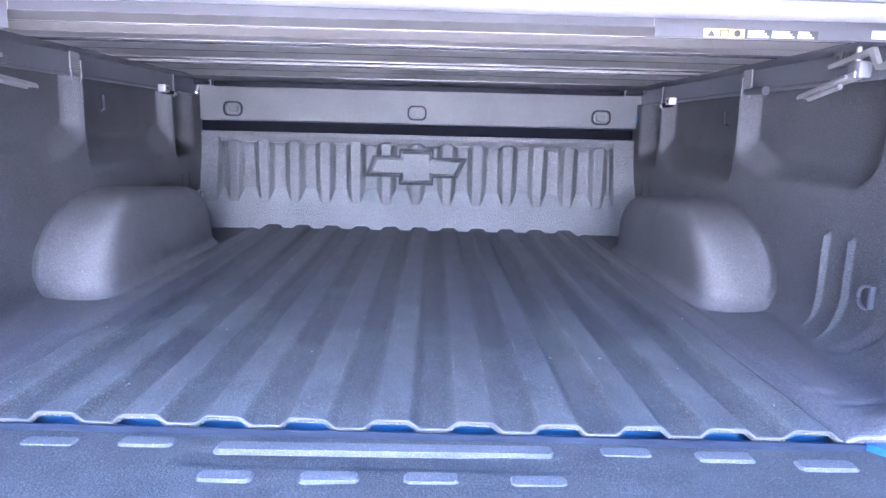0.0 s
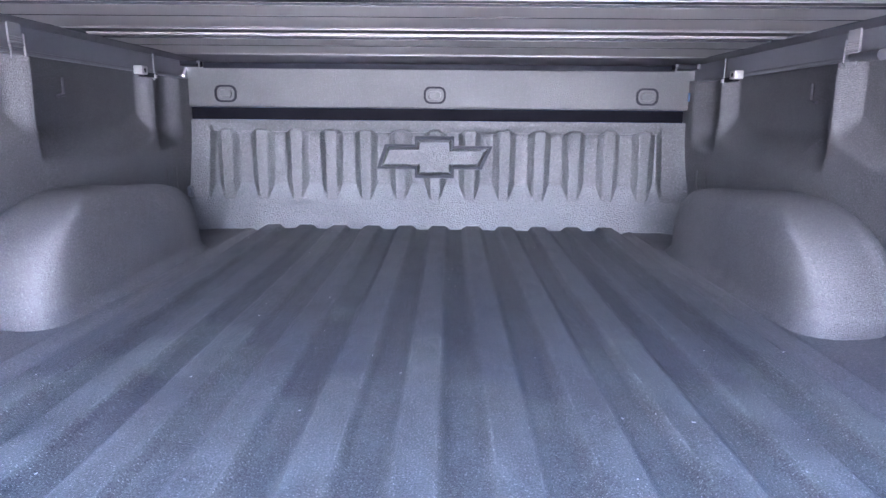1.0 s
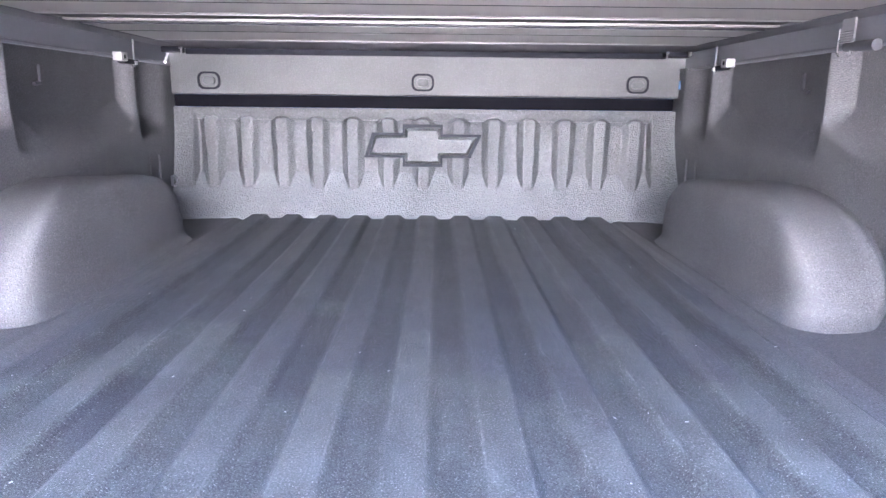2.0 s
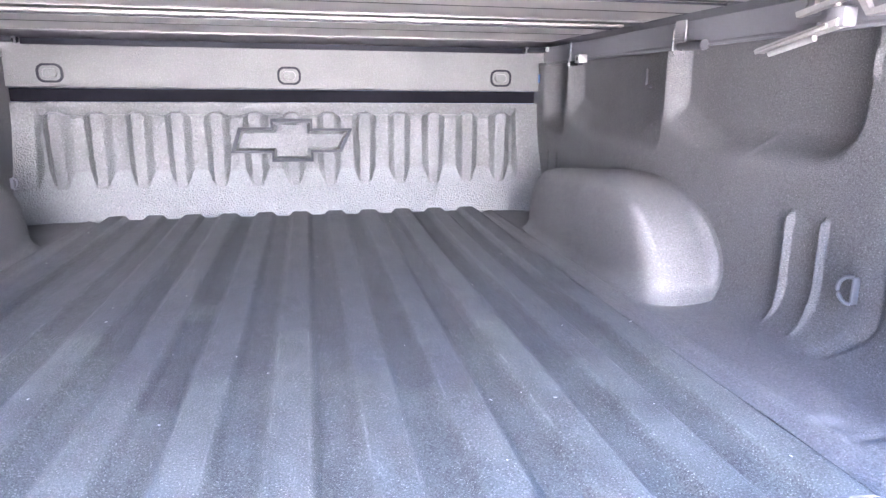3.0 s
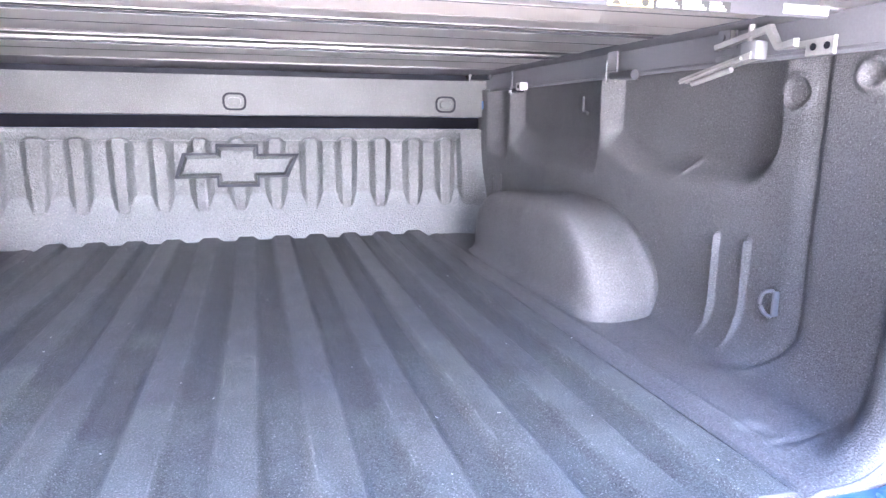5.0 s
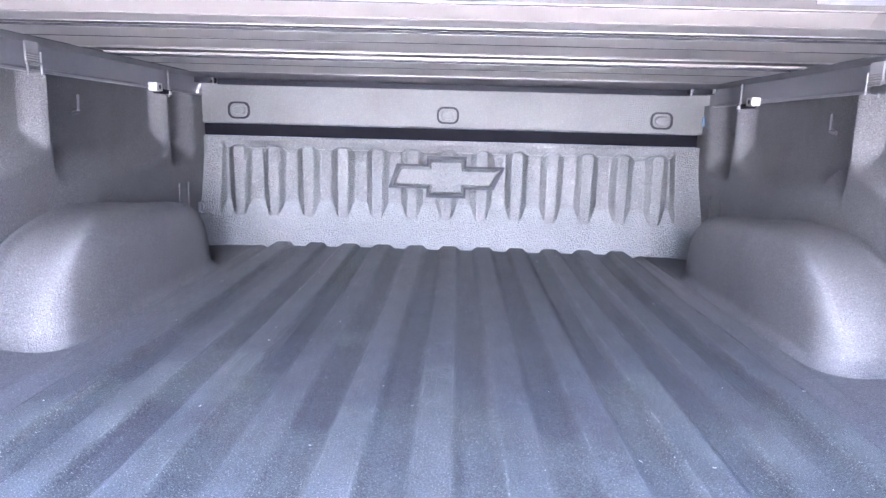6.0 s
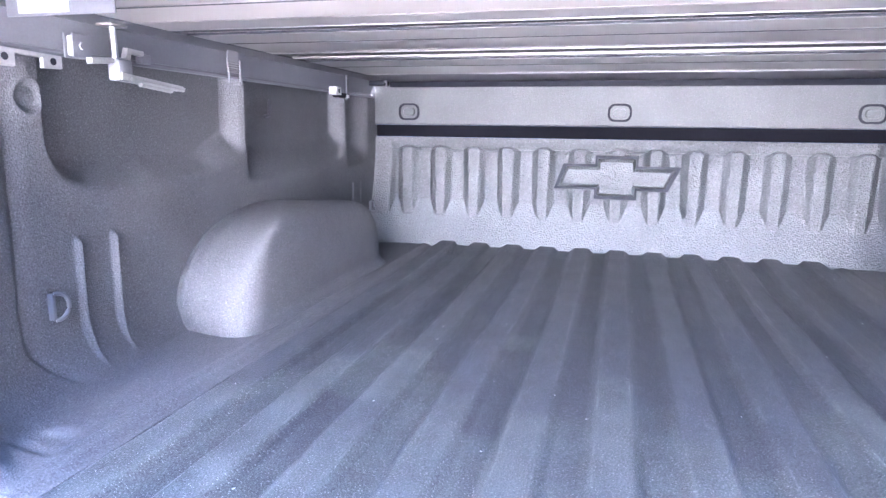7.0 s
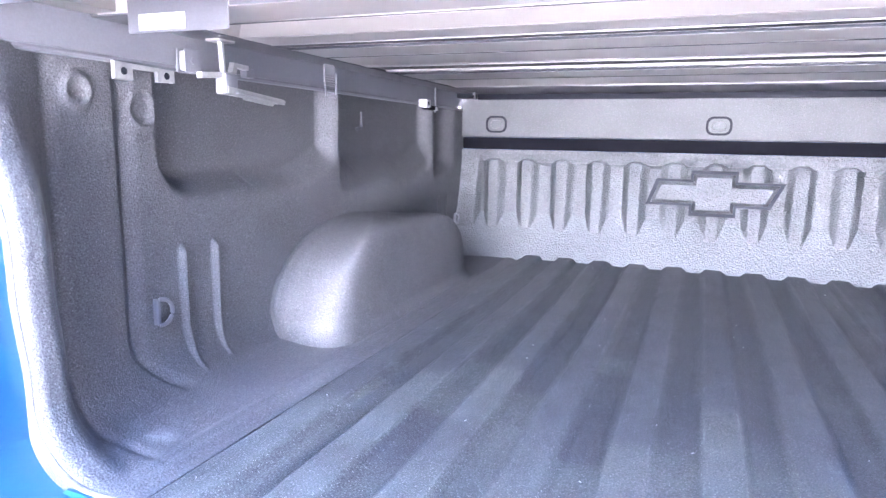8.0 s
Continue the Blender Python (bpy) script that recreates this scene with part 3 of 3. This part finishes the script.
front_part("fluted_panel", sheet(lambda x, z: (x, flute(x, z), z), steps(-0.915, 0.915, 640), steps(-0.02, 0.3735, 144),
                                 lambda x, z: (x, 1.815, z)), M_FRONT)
# nearly black strip stands in for deep shade between the panels
front_part("recess_strip", block(-0.915, 0.915, 1.822, 1.836, 0.374, 0.4155, 0.0), M_RECESS, label="near-black strip painted as shade in the panel recess")
front_part("upper_panel", block(-0.915, 0.915, 1.766, 1.815, 0.416, 0.562, 0.006, 3), M_UPPER, label="smooth grained upper panel")
for x in (-0.740, -0.018, 0.711):
    ring = bmesh.new()
    o, i = rounded(0.076, 0.058, 0.022, x, 0.461), rounded(0.062, 0.045, 0.017, x, 0.461)
    loops = [[ring.verts.new((p[0], y, p[1])) for p in loop] for loop, y in ((o, 1.7662), (o, 1.7618), (i, 1.7618), (i, 1.7655))]
    for a, b in zip(loops, loops[1:]):
        for j in range(len(a)):
            ring.faces.new((a[j], a[(j + 1) % len(a)], b[(j + 1) % len(a)], b[j]))
    bez = front_part("slot_rim", ring, M_DARK, label="dark rounded slot rim")
    front_part("slot_plug", prism(rounded(0.044, 0.03, 0.013, x, 0.461), "xz", 1.7665, 1.760, 0.003), M_UPPER, bez)
# raised emblem shape across the flutes
E0 = [(-0.198, 0.2), (-0.066, 0.2), (-0.066, 0.169), (0.062, 0.169), (0.062, 0.2), (0.161, 0.2), (0.194, 0.271), (0.062, 0.271), (0.062, 0.304), (-0.066, 0.304), (-0.066, 0.275), (-0.172, 0.275)]
E1 = [(x + FX, z + 0.013) for x, z in E0]
# black rim stands in for the shade along the emblem's bevel
emblem = front_part("emblem", prism(E1, "xz", 1.79, 1.7655, -0.005), M_DARK, label="near-black rim painted as bevel shade round the emblem")
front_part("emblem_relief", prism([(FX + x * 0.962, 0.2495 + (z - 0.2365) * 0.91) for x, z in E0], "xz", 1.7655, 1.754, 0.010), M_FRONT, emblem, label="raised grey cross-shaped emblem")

# ---- hard folding cover ----
cover = empty("tonneau_cover", "closed three-panel hard folding cover with black metal frames", "truck cover", at=(0, 0.9, TOP))
CZ = Matrix.Translation((0, -0.9, -TOP))
CX = 0.83


def cover_part(name, bm, m, parent=None, label=""):
    bm.transform(CZ)
    return part(name, bm, m, parent or cover, label)


def frame_bar(y0, y1, z=TOP, edge_rear=True, edge_front=True, m=M_FRAME):
    """A cross bar of the frame, its edge glints drawn as bright strips."""
    bar = cover_part("frame_bar", block(-CX, CX, y0, y1, z, z + 0.02, 0.0008, 1), m)
    for y, on in ((y0, edge_rear), (y1, edge_front)):
        if on:
            # bright strip stands in for light caught along the bar's edge
            e = block(-CX + 0.01, CX - 0.01, y - 0.0008, y + 0.0008, z - 0.0009, z + 0.0004, 0.0003, 1)
            cover_part("edge_glint", e, M_EDGE, bar, label="thin bright strip standing in for the edge's glint")
            k = 0.004 if y == y1 else -0.008
            groove = block(-CX + 0.01, CX - 0.01, y + k, y + k + 0.008, z - 0.0003, z + 0.003, 0.0)
            cover_part("edge_groove", groove, M_DARK, bar, label="dark groove along the edge")
    return bar


for y0, y1, z0 in ((0.0, 0.238, 0.024), (0.2385, 0.556, 0.0007), (0.608, 0.912, 0.0007), (1.08, 1.868, 0.0007)):
    cover_part("panel_skin", block(-CX - 0.02, CX + 0.02, y0, y1, TOP + z0, TOP + 0.034, 0.002), M_SKIN, label="flat grey underside of a cover panel")
frame_bar(0.240, 0.341, TOP, False, True)
frame_bar(0.470, 0.551, TOP, False, True)
frame_bar(0.613, 0.730, TOP, True, False)
frame_bar(0.880, 0.909, TOP, False, True)
frame_bar(1.004, 1.017, TOP, False, True)
frame_bar(1.084, 1.228, TOP, True, False)
frame_bar(1.446, 1.478, TOP, False, True)
frame_bar(1.4785, 1.765, TOP - 0.0006, False, False, M_TAB)
for y0, y1 in ((0.731, 0.738), (1.229, 1.2385)):
    cover_part("edge_groove", block(-CX + 0.01, CX - 0.01, y0, y1, TOP - 0.0003, TOP + 0.003, 0.0), M_DARK)
for y, w in ((0.5805, 0.0245), (0.957, 0.045), (1.0505, 0.0275)):
    cover_part("hinge_gasket", block(-CX, CX, y - w, y + w, TOP + 0.0035, TOP + 0.024, 0.002), M_DARK, label="black rubber hinge gasket")
cover_part("stiffener_plate", prism([(-0.70, 0.352), (0.54, 0.352), (0.595, 0.464), (-0.795, 0.464)], "xy", TOP + 0.004, TOP - 0.0003, 0.003), M_PLATE, label="pale grey stiffener plate")
for s in (-1, 1):
    cover_part("side_frame", block(s * 0.79, s * 0.87, 0.24, 1.76, TOP - 0.0016, TOP + 0.033, 0.002), M_TAB, label="dark side frame of the cover")
    cover_part("side_frame", block(s * 0.812, s * 0.87, -0.0, 0.2385, TOP + 0.0025, TOP + 0.033, 0.002), M_FRAME)


def droop(x):
    return 0.150 + 0.012 * math.sin(2.6 * x + 0.4) + 0.006 * math.sin(7 * x)


cover_part("rear_seal", sheet(lambda x, t: (x, -0.012 + t * (droop(x) + 0.012), TOP + 0.020 - 0.030 * math.sin(math.pi * min(1, t * 1.02)) ** 0.7 - 0.004 * (1 - t) - 0.007 * math.sin(math.pi * t) * ease(-0.4, -0.83, x)),
                              steps(-CX - 0.03, CX + 0.03, 80), steps(0, 1, 20),
                              lambda x, t: (x, -0.012 + t * (droop(x) + 0.012), TOP + 0.0235)), M_SEAL, label="sagging grey rubber rear seal")
cover_part("front_seal", block(-CX + 0.02, CX - 0.03, 1.7555, 1.7645, 0.545, 0.5648, 0.003), M_DARK, label="black rubber front seal")
cover_part("rear_trim", block(-CX - 0.02, CX + 0.02, -0.03, -0.0125, TOP - 0.006, TOP + 0.034, 0.006, 3), M_EDGE, label="bright rear trim strip")

# ---- rails along the bed sides ----
for s in (-1, 1):
    rail = empty("cover_rail", "satin grey aluminium cover rail along the bed side", "rail", "cover rails", at=(s * 0.88, 0.88, 0.53))
    inv = Matrix.Translation((-s * 0.88, -0.88, -0.53))

    def rp(name, bm, m, label=""):
        bm.transform(inv)
        return part(name, bm, m, rail, label)

    rp("rail_web", sheet(lambda y, z: (s * 0.862, y, z), steps(-0.02, 1.75, 30), [0.511, 0.545, 0.5685],
                         lambda y, z: (s * 0.9, y, z)), M_RAIL)
    rp("lower_flange", tube([(s * 0.8635, y, 0.512) for y in steps(-0.02, 1.75, 8)], 0.0055), M_RAIL)

# ---- fixtures under the cover ----
for s in (-1, 1):
    sh = 0.0 if s < 0 else 0.008
    # strap hanging from the cover beside the pillar
    y0 = 0.823 + sh
    strap = empty("hold_down_strap", "grey webbing strap with a wire buckle hanging from the cover", "strap", "hold-down straps", at=(s * 0.85, y0, 0.56))
    inv = Matrix.Translation((-s * 0.85, -y0, -0.548))

    def sp(name, bm, m, label=""):
        bm.transform(inv)
        return part(name, bm, m, strap, label)

    sp("webbing", sheet(lambda u, v: (s * (0.836 + 0.012 * v), y0 + u + 0.018 * v, 0.567 - 0.052 * v), steps(-0.02, 0.02, 4), steps(0, 1, 10),
                        lambda u, v: (s * (0.840 + 0.012 * v), y0 + u + 0.018 * v, 0.567 - 0.052 * v)), M_STRAP)
    for k in range(5):
        sp("fold", tube([(s * 0.845, y0 - 0.008, 0.528 - 0.005 * k), (s * 0.845, y0 + 0.034, 0.528 - 0.005 * k)], 0.0018), M_STRAP)
    sp("buckle", tube([(s * 0.846, y0 - 0.008, 0.512), (s * 0.846, y0 + 0.042, 0.512), (s * 0.846, y0 + 0.042, 0.535), (s * 0.846, y0 + 0.042, 0.49), (s * 0.846, y0 + 0.036, 0.482)], 0.0024), M_WIRE, "dull wire buckle")
    sp("pin", rod((s * 0.846, y0 - 0.002, 0.512), (s * 0.846, y0 - 0.002, 0.484), 0.003, r2=0.002), M_WIRE)
    if s > 0:
        knob = rod((0.85, y0 - 0.075, 0.497), (0.85, y0 + 0.02, 0.500), 0.011, r2=0.009)
        sp("grip", knob, M_TAB, "black rubber grip")

    # clamp with an upright bolt
    yc = 1.408 + sh
    clamp = empty("rail_clamp", "small plated clamp with an upright bolt", "clamp", "rail clamps", at=(s * 0.85, yc, 0.5))
    inv = Matrix.Translation((-s * 0.85, -yc, -0.484))

    def cp(name, bm, m, label="", parent=None):
        bm.transform(inv)
        return part(name, bm, m, parent or clamp, label)

    jaw = block(s * 0.835, s * 0.86, yc - 0.05, yc - 0.012, 0.484, 0.507, 0.002)
    jaw_ob = cp("jaw", jaw, M_ZINC, "bright plated jaw")
    cp("jaw_hole", rod((s * 0.8342, yc - 0.031, 0.495), (s * 0.84, yc - 0.031, 0.495), 0.006), M_DARK, "", jaw_ob)
    cp("jaw_arm", block(s * 0.845, s * 0.865, yc - 0.012, yc + 0.075, 0.478, 0.492, 0.003), M_DARK)
    cp("bolt", rod((s * 0.848, yc + 0.055, 0.472), (s * 0.848, yc + 0.055, 0.556), 0.0035), M_WIRE, "upright plated bolt")
    cp("nut", rod((s * 0.848, yc + 0.055, 0.478), (s * 0.848, yc + 0.055, 0.488), 0.009, seg=6), M_ZINC)

    # corner mount at the front
    x0 = s * 0.83 - 0.01
    mount = empty("corner_mount", "black corner mount with bright screws", "bracket", "corner mounts", at=(x0, 1.72, 0.54))
    inv = Matrix.Translation((-x0, -1.72, -0.526))

    def mp_(name, bm, m, label=""):
        bm.transform(inv)
        return part(name, bm, m, mount, label)

    mp_("mount_body", block(x0 - 0.04, x0 + 0.035, 1.69, 1.745, 0.533, 0.5515, 0.004), M_DARK)
    mp_("screw", rod((x0 + s * 0.03, 1.684, 0.556), (x0 + s * 0.03, 1.684, 0.536), 0.006), M_WIRE)
    mp_("screw", rod((x0 - s * 0.042, 1.682, 0.546), (x0 - s * 0.042, 1.692, 0.546), 0.005), M_WIRE)
    mp_("hook", tube([(x0 - s * 0.045, 1.683, 0.54), (x0 - s * 0.045, 1.683, 0.526)], 0.0035), M_WIRE)


def latch(s, dy, foot, lever_line):
    """Rear latch: bracket with two feet, a block, a stepped link, a rod and a long flat lever."""
    th = empty("cover_latch", "zinc-plated latch with a long lever under the cover", "latch", "cover latches", at=(s * 0.84, 0.4 + dy + (0.002 if s > 0 else -0.008), 0.517 if s > 0 else 0.507))
    inv = Matrix.Translation((-s * 0.84, -0.4 - dy, -0.5))

    def lp(name, bm, m=M_ZINC, label="", parent=None):
        bm.transform(inv)
        return part(name, bm, m, parent or th, label)

    def yz(pts, x0, x1, inset=0.0008):
        return prism([(y + dy, z) for y, z in pts][::1], "yz", s * x0, s * x1, inset)

    if s < 0:
        outline = [(0.272, 0.476), (0.306, 0.476), (0.306, 0.494), (0.352, 0.493), (0.352, 0.478), (0.388, 0.479), (0.388, 0.499), (0.272, 0.503)]
    else:
        outline = [(0.266, 0.490), (0.318, 0.490), (0.318, 0.503), (0.366, 0.505), (0.366, 0.513), (0.266, 0.517)]
    plate = lp("foot_bracket", yz([(y + foot, z) for y, z in outline], 0.858, 0.852))
    for y in (0.289 + foot, 0.371 + foot) if s < 0 else (0.303 + foot, 0.278 + foot):
        lp("bolt_hole", rod((s * 0.8512, y + dy, 0.489 if s < 0 else 0.503), (s * 0.856, y + dy, 0.489 if s < 0 else 0.503), 0.0055), M_DARK, "", plate)
    # the same casting on both sides, so that the block lies before the rod on one side and behind it on the other
    if s < 0:
        lp("pivot_block", block(s * 0.840, s * 0.853, 0.399, 0.428, 0.501, 0.532, 0.003))
        link = [(0.415, 0.490), (0.50, 0.498), (0.505, 0.515), (0.535, 0.513), (0.535, 0.522), (0.496, 0.524), (0.490, 0.507), (0.415, 0.500)]
        rod_y, hub = 0.472, (0.464, 0.496, 0.468, 0.503)
        tab = (0.545, 0.568, 0.503, 0.519)
    else:
        lp("pivot_block", block(s * 0.838, s * 0.853, 0.448, 0.472, 0.520, 0.552, 0.003))
        link = [(0.285, 0.503), (0.322, 0.501), (0.346, 0.531), (0.462, 0.513), (0.466, 0.523), (0.338, 0.543), (0.317, 0.511), (0.285, 0.516)]
        rod_y, hub = 0.383, (0.352, 0.388, 0.490, 0.520)
        tab = (0.43, 0.475, 0.493, 0.504)
    lp("stepped_link", prism(link, "yz", s * 0.832, s * 0.822, 0.0008))
    lp("rod", rod((s * 0.828, rod_y - 0.003, 0.566), (s * 0.83, rod_y + 0.004, 0.5), 0.0052))
    lp("rod_cap", block(s * 0.815, s * 0.845, rod_y - 0.02, rod_y + 0.02, 0.5535, 0.5605, 0.002), M_FRAME)
    lp("lever_hub", block(s * 0.814, s * 0.838, *hub, 0.004), M_RAIL)
    lp("tab", block(s * 0.835, s * 0.85, *tab, 0.002), M_RAIL)
    (ya, za), (yb, zb) = lever_line
    drop = 0.007 if s < 0 else 0.0125
    tip = [(ya, za - 0.007), (yb - 0.01, zb - 0.005), (yb, zb), (yb - 0.012, zb + 0.006), (ya, za + 0.008)]
    lever = lp("lever", prism(tip, "yz", s * 0.828, s * 0.812, 0.002), M_ZINC, "long flat bright lever")
    pad = tube([(s * 0.818, ya + 0.05, za + 0.22 * (zb - za) - drop), (s * 0.818, yb - 0.04, zb + 0.2 * (za - zb) - drop)], 0.0052, seg=12)
    lp("lever_pad", pad, M_ZINC, "rounded bright pad under the lever", lever)
    lp("lever_rim", tube([(s * 0.806, ya + 0.015, za - 0.004), (s * 0.806, yb - 0.02, zb - 0.004)], 0.003), parent=lever)
    y0, y1 = (0.396, 0.431) if s < 0 else (0.445, 0.475)
    z0, z1 = (0.498, 0.535) if s < 0 else (0.517, 0.554)
    for x in (0.8385, 0.8545):
        cheek = block(s * (x - 0.0015), s * (x + 0.0015), y0, y1, z0, z1, 0.0008, 1)
        rod((s * (x - 0.004), (y0 + y1) / 2, (z0 + z1) / 2), (s * (x + 0.004), (y0 + y1) / 2, (z0 + z1) / 2), 0.0055, cheek)
        lp("pivot_cheek", cheek, M_RAIL)
    return th


latch(-1, 0.0, 0.0, ((0.466, 0.475), (0.635, 0.464)))
latch(1, -0.055, 0.03, ((0.36, 0.497), (0.55, 0.466)))


# ---- tie-downs ----
def d_ring(s, y, z, h, x):
    th = empty("tie_down_ring", "grey metal D-shaped tie-down ring on the side liner", "tie-down", "tie-down rings", at=(s * x, y, z))
    bm = block(s * -0.001, s * 0.010, -0.010, -0.003, -h * 0.5, h * 0.5, 0.002)
    part("base", bm, M_RAIL, th)
    pts = [(0, -0.006, -h / 2)] + [(-s * 0.004, -0.006 + s_ * h * 0.55, h / 2 * c_) for s_, c_ in [(math.sin(a), -math.cos(a)) for a in steps(0.25, math.pi - 0.25, 12)]] + [(0, -0.006, h / 2)]
    part("ring", tube(pts, 0.0035), M_RAIL, th, "worn metal half ring")


for s, y, z in ((-1, 0.337, 0.118), (1, 0.318, 0.11)):
    d_ring(s, y, z, 0.044, 0.862)
for s, y in ((-1, 1.71), (1, 1.72)):
    d_ring(s, y, 0.128, 0.034, 0.852 if s > 0 else 0.862)
for s in (-1, 1):
    y = 1.083
    th = empty("upper_tie_down", "small angled metal tie-down in the upper pocket", "tie-down", "upper tie-downs", at=(s * 0.902, y, 0.446))
    part("upright", rod((0, 0.0, -0.014), (0, 0.002, 0.026), 0.004), M_TAB, th)
    part("foot", rod((0, 0.0, -0.014), (s * 0.002, -0.022, -0.018), 0.0042), M_TAB, th)

# ---- labels stuck under the cover ----
LY, LZ = 0.2372, 0.5595
cover_part("rear_web", block(-0.6225, 0.3985, 0.2375, 0.2397, 0.5663, 0.5855, 0.0006, 1), M_TAB, label="dark upright web of the rear frame")
cover_part("label_flange", block(0.40, 0.83, 0.2375, 0.2397, 0.5525, 0.5855, 0.0006, 1), M_TAB)
cover_part("label_flange", block(-0.792, -0.624, 0.2375, 0.2397, 0.5385, 0.5855, 0.0006, 1), M_TAB)


def label_thing(name, text, cx, w, h, m, z=LZ):
    th = empty(name, text, "label", at=(cx, LY, z))
    part("paper", block(-w / 2, w / 2, -0.0008, 0.0, -h / 2, h / 2, 0.0), m, th, smooth=False)
    return th


for x, h, z in ((-0.732, 0.020, 0.5525), (0.79, 0.0125, 0.563)):
    label_thing("white_label", "blank white paper label stuck under the cover", x, 0.078, h, M_WHITE, z)
warn = label_thing("warning_label", "yellow warning label with black symbols and white print", 0.512, 0.066, 0.0135, M_YELLOW)
part("triangle", prism([(-0.028, -0.005), (-0.014, -0.005), (-0.021, 0.005)], "xz", -0.0010, -0.0014), M_INK, warn, "black warning triangle", False)
part("book", prism(rounded(0.015, 0.011, 0.002, 0.0, 0.0), "xz", -0.0010, -0.0014), M_INK, warn, "", False)
part("page", prism(rounded(0.011, 0.007, 0.001, 0.0, 0.0), "xz", -0.0016, -0.0020), M_YELLOW, warn, "", False)
part("disc", prism(rounded(0.011, 0.011, 0.0054, 0.021, 0.0), "xz", -0.0010, -0.0014), M_INK, warn, "", False)
part("black_strip", block(0.0335, 0.152, -0.0008, 0.0, -0.0066, 0.0066, 0.0), M_INK, warn, "black strip carrying white print", False)
for row in range(3):
    for x, w in ((0.038, 0.034), (0.077, 0.036), (0.119, 0.026)):
        part("print_bar", block(x, x + w - 0.004 * ((row * 7) % 3), -0.0016, -0.001, -0.0054 + 0.004 * row, -0.0026 + 0.004 * row, 0.0), M_WHITE, warn, "", False)

# ---- blue tab in the front corner gap ----
part("paint_sliver", block(0.848, 0.856, 1.752, 1.762, 0.476, 0.506, 0.002), M_BLUE, bed)

# ---- lint on the mat ----
rng = random.Random(5)
bm = bmesh.new()
spots = [(-0.383, 1.144), (-0.345, 0.78), (-0.335, 0.697), (-0.197, 0.645), (-0.089, 0.496), (0.037, 1.051), (-0.163, 1.047), (0.184, 0.519), (0.274, 0.295), (0.606, 0.527)]
spots += [(rng.uniform(-0.6, 0.6), rng.uniform(0.03, 1.7)) for _ in range(36)]
for x, y in spots:
    a, ln, w = rng.uniform(0, 3.14), rng.uniform(0.001, 0.0035), rng.uniform(0.0006, 0.0012)
    m = Matrix.Translation((x, y, mat_z(x, y) + 0.0004)) @ Matrix.Rotation(a, 4, "Z") @ Matrix.Diagonal((ln, w, 0.0008, 1))
    bmesh.ops.create_icosphere(bm, subdivisions=1, radius=1, matrix=m)
tagged(part("lint", bm, M_LINT), "pale lint specks scattered on the floor mat", "lint", kind="stuff")
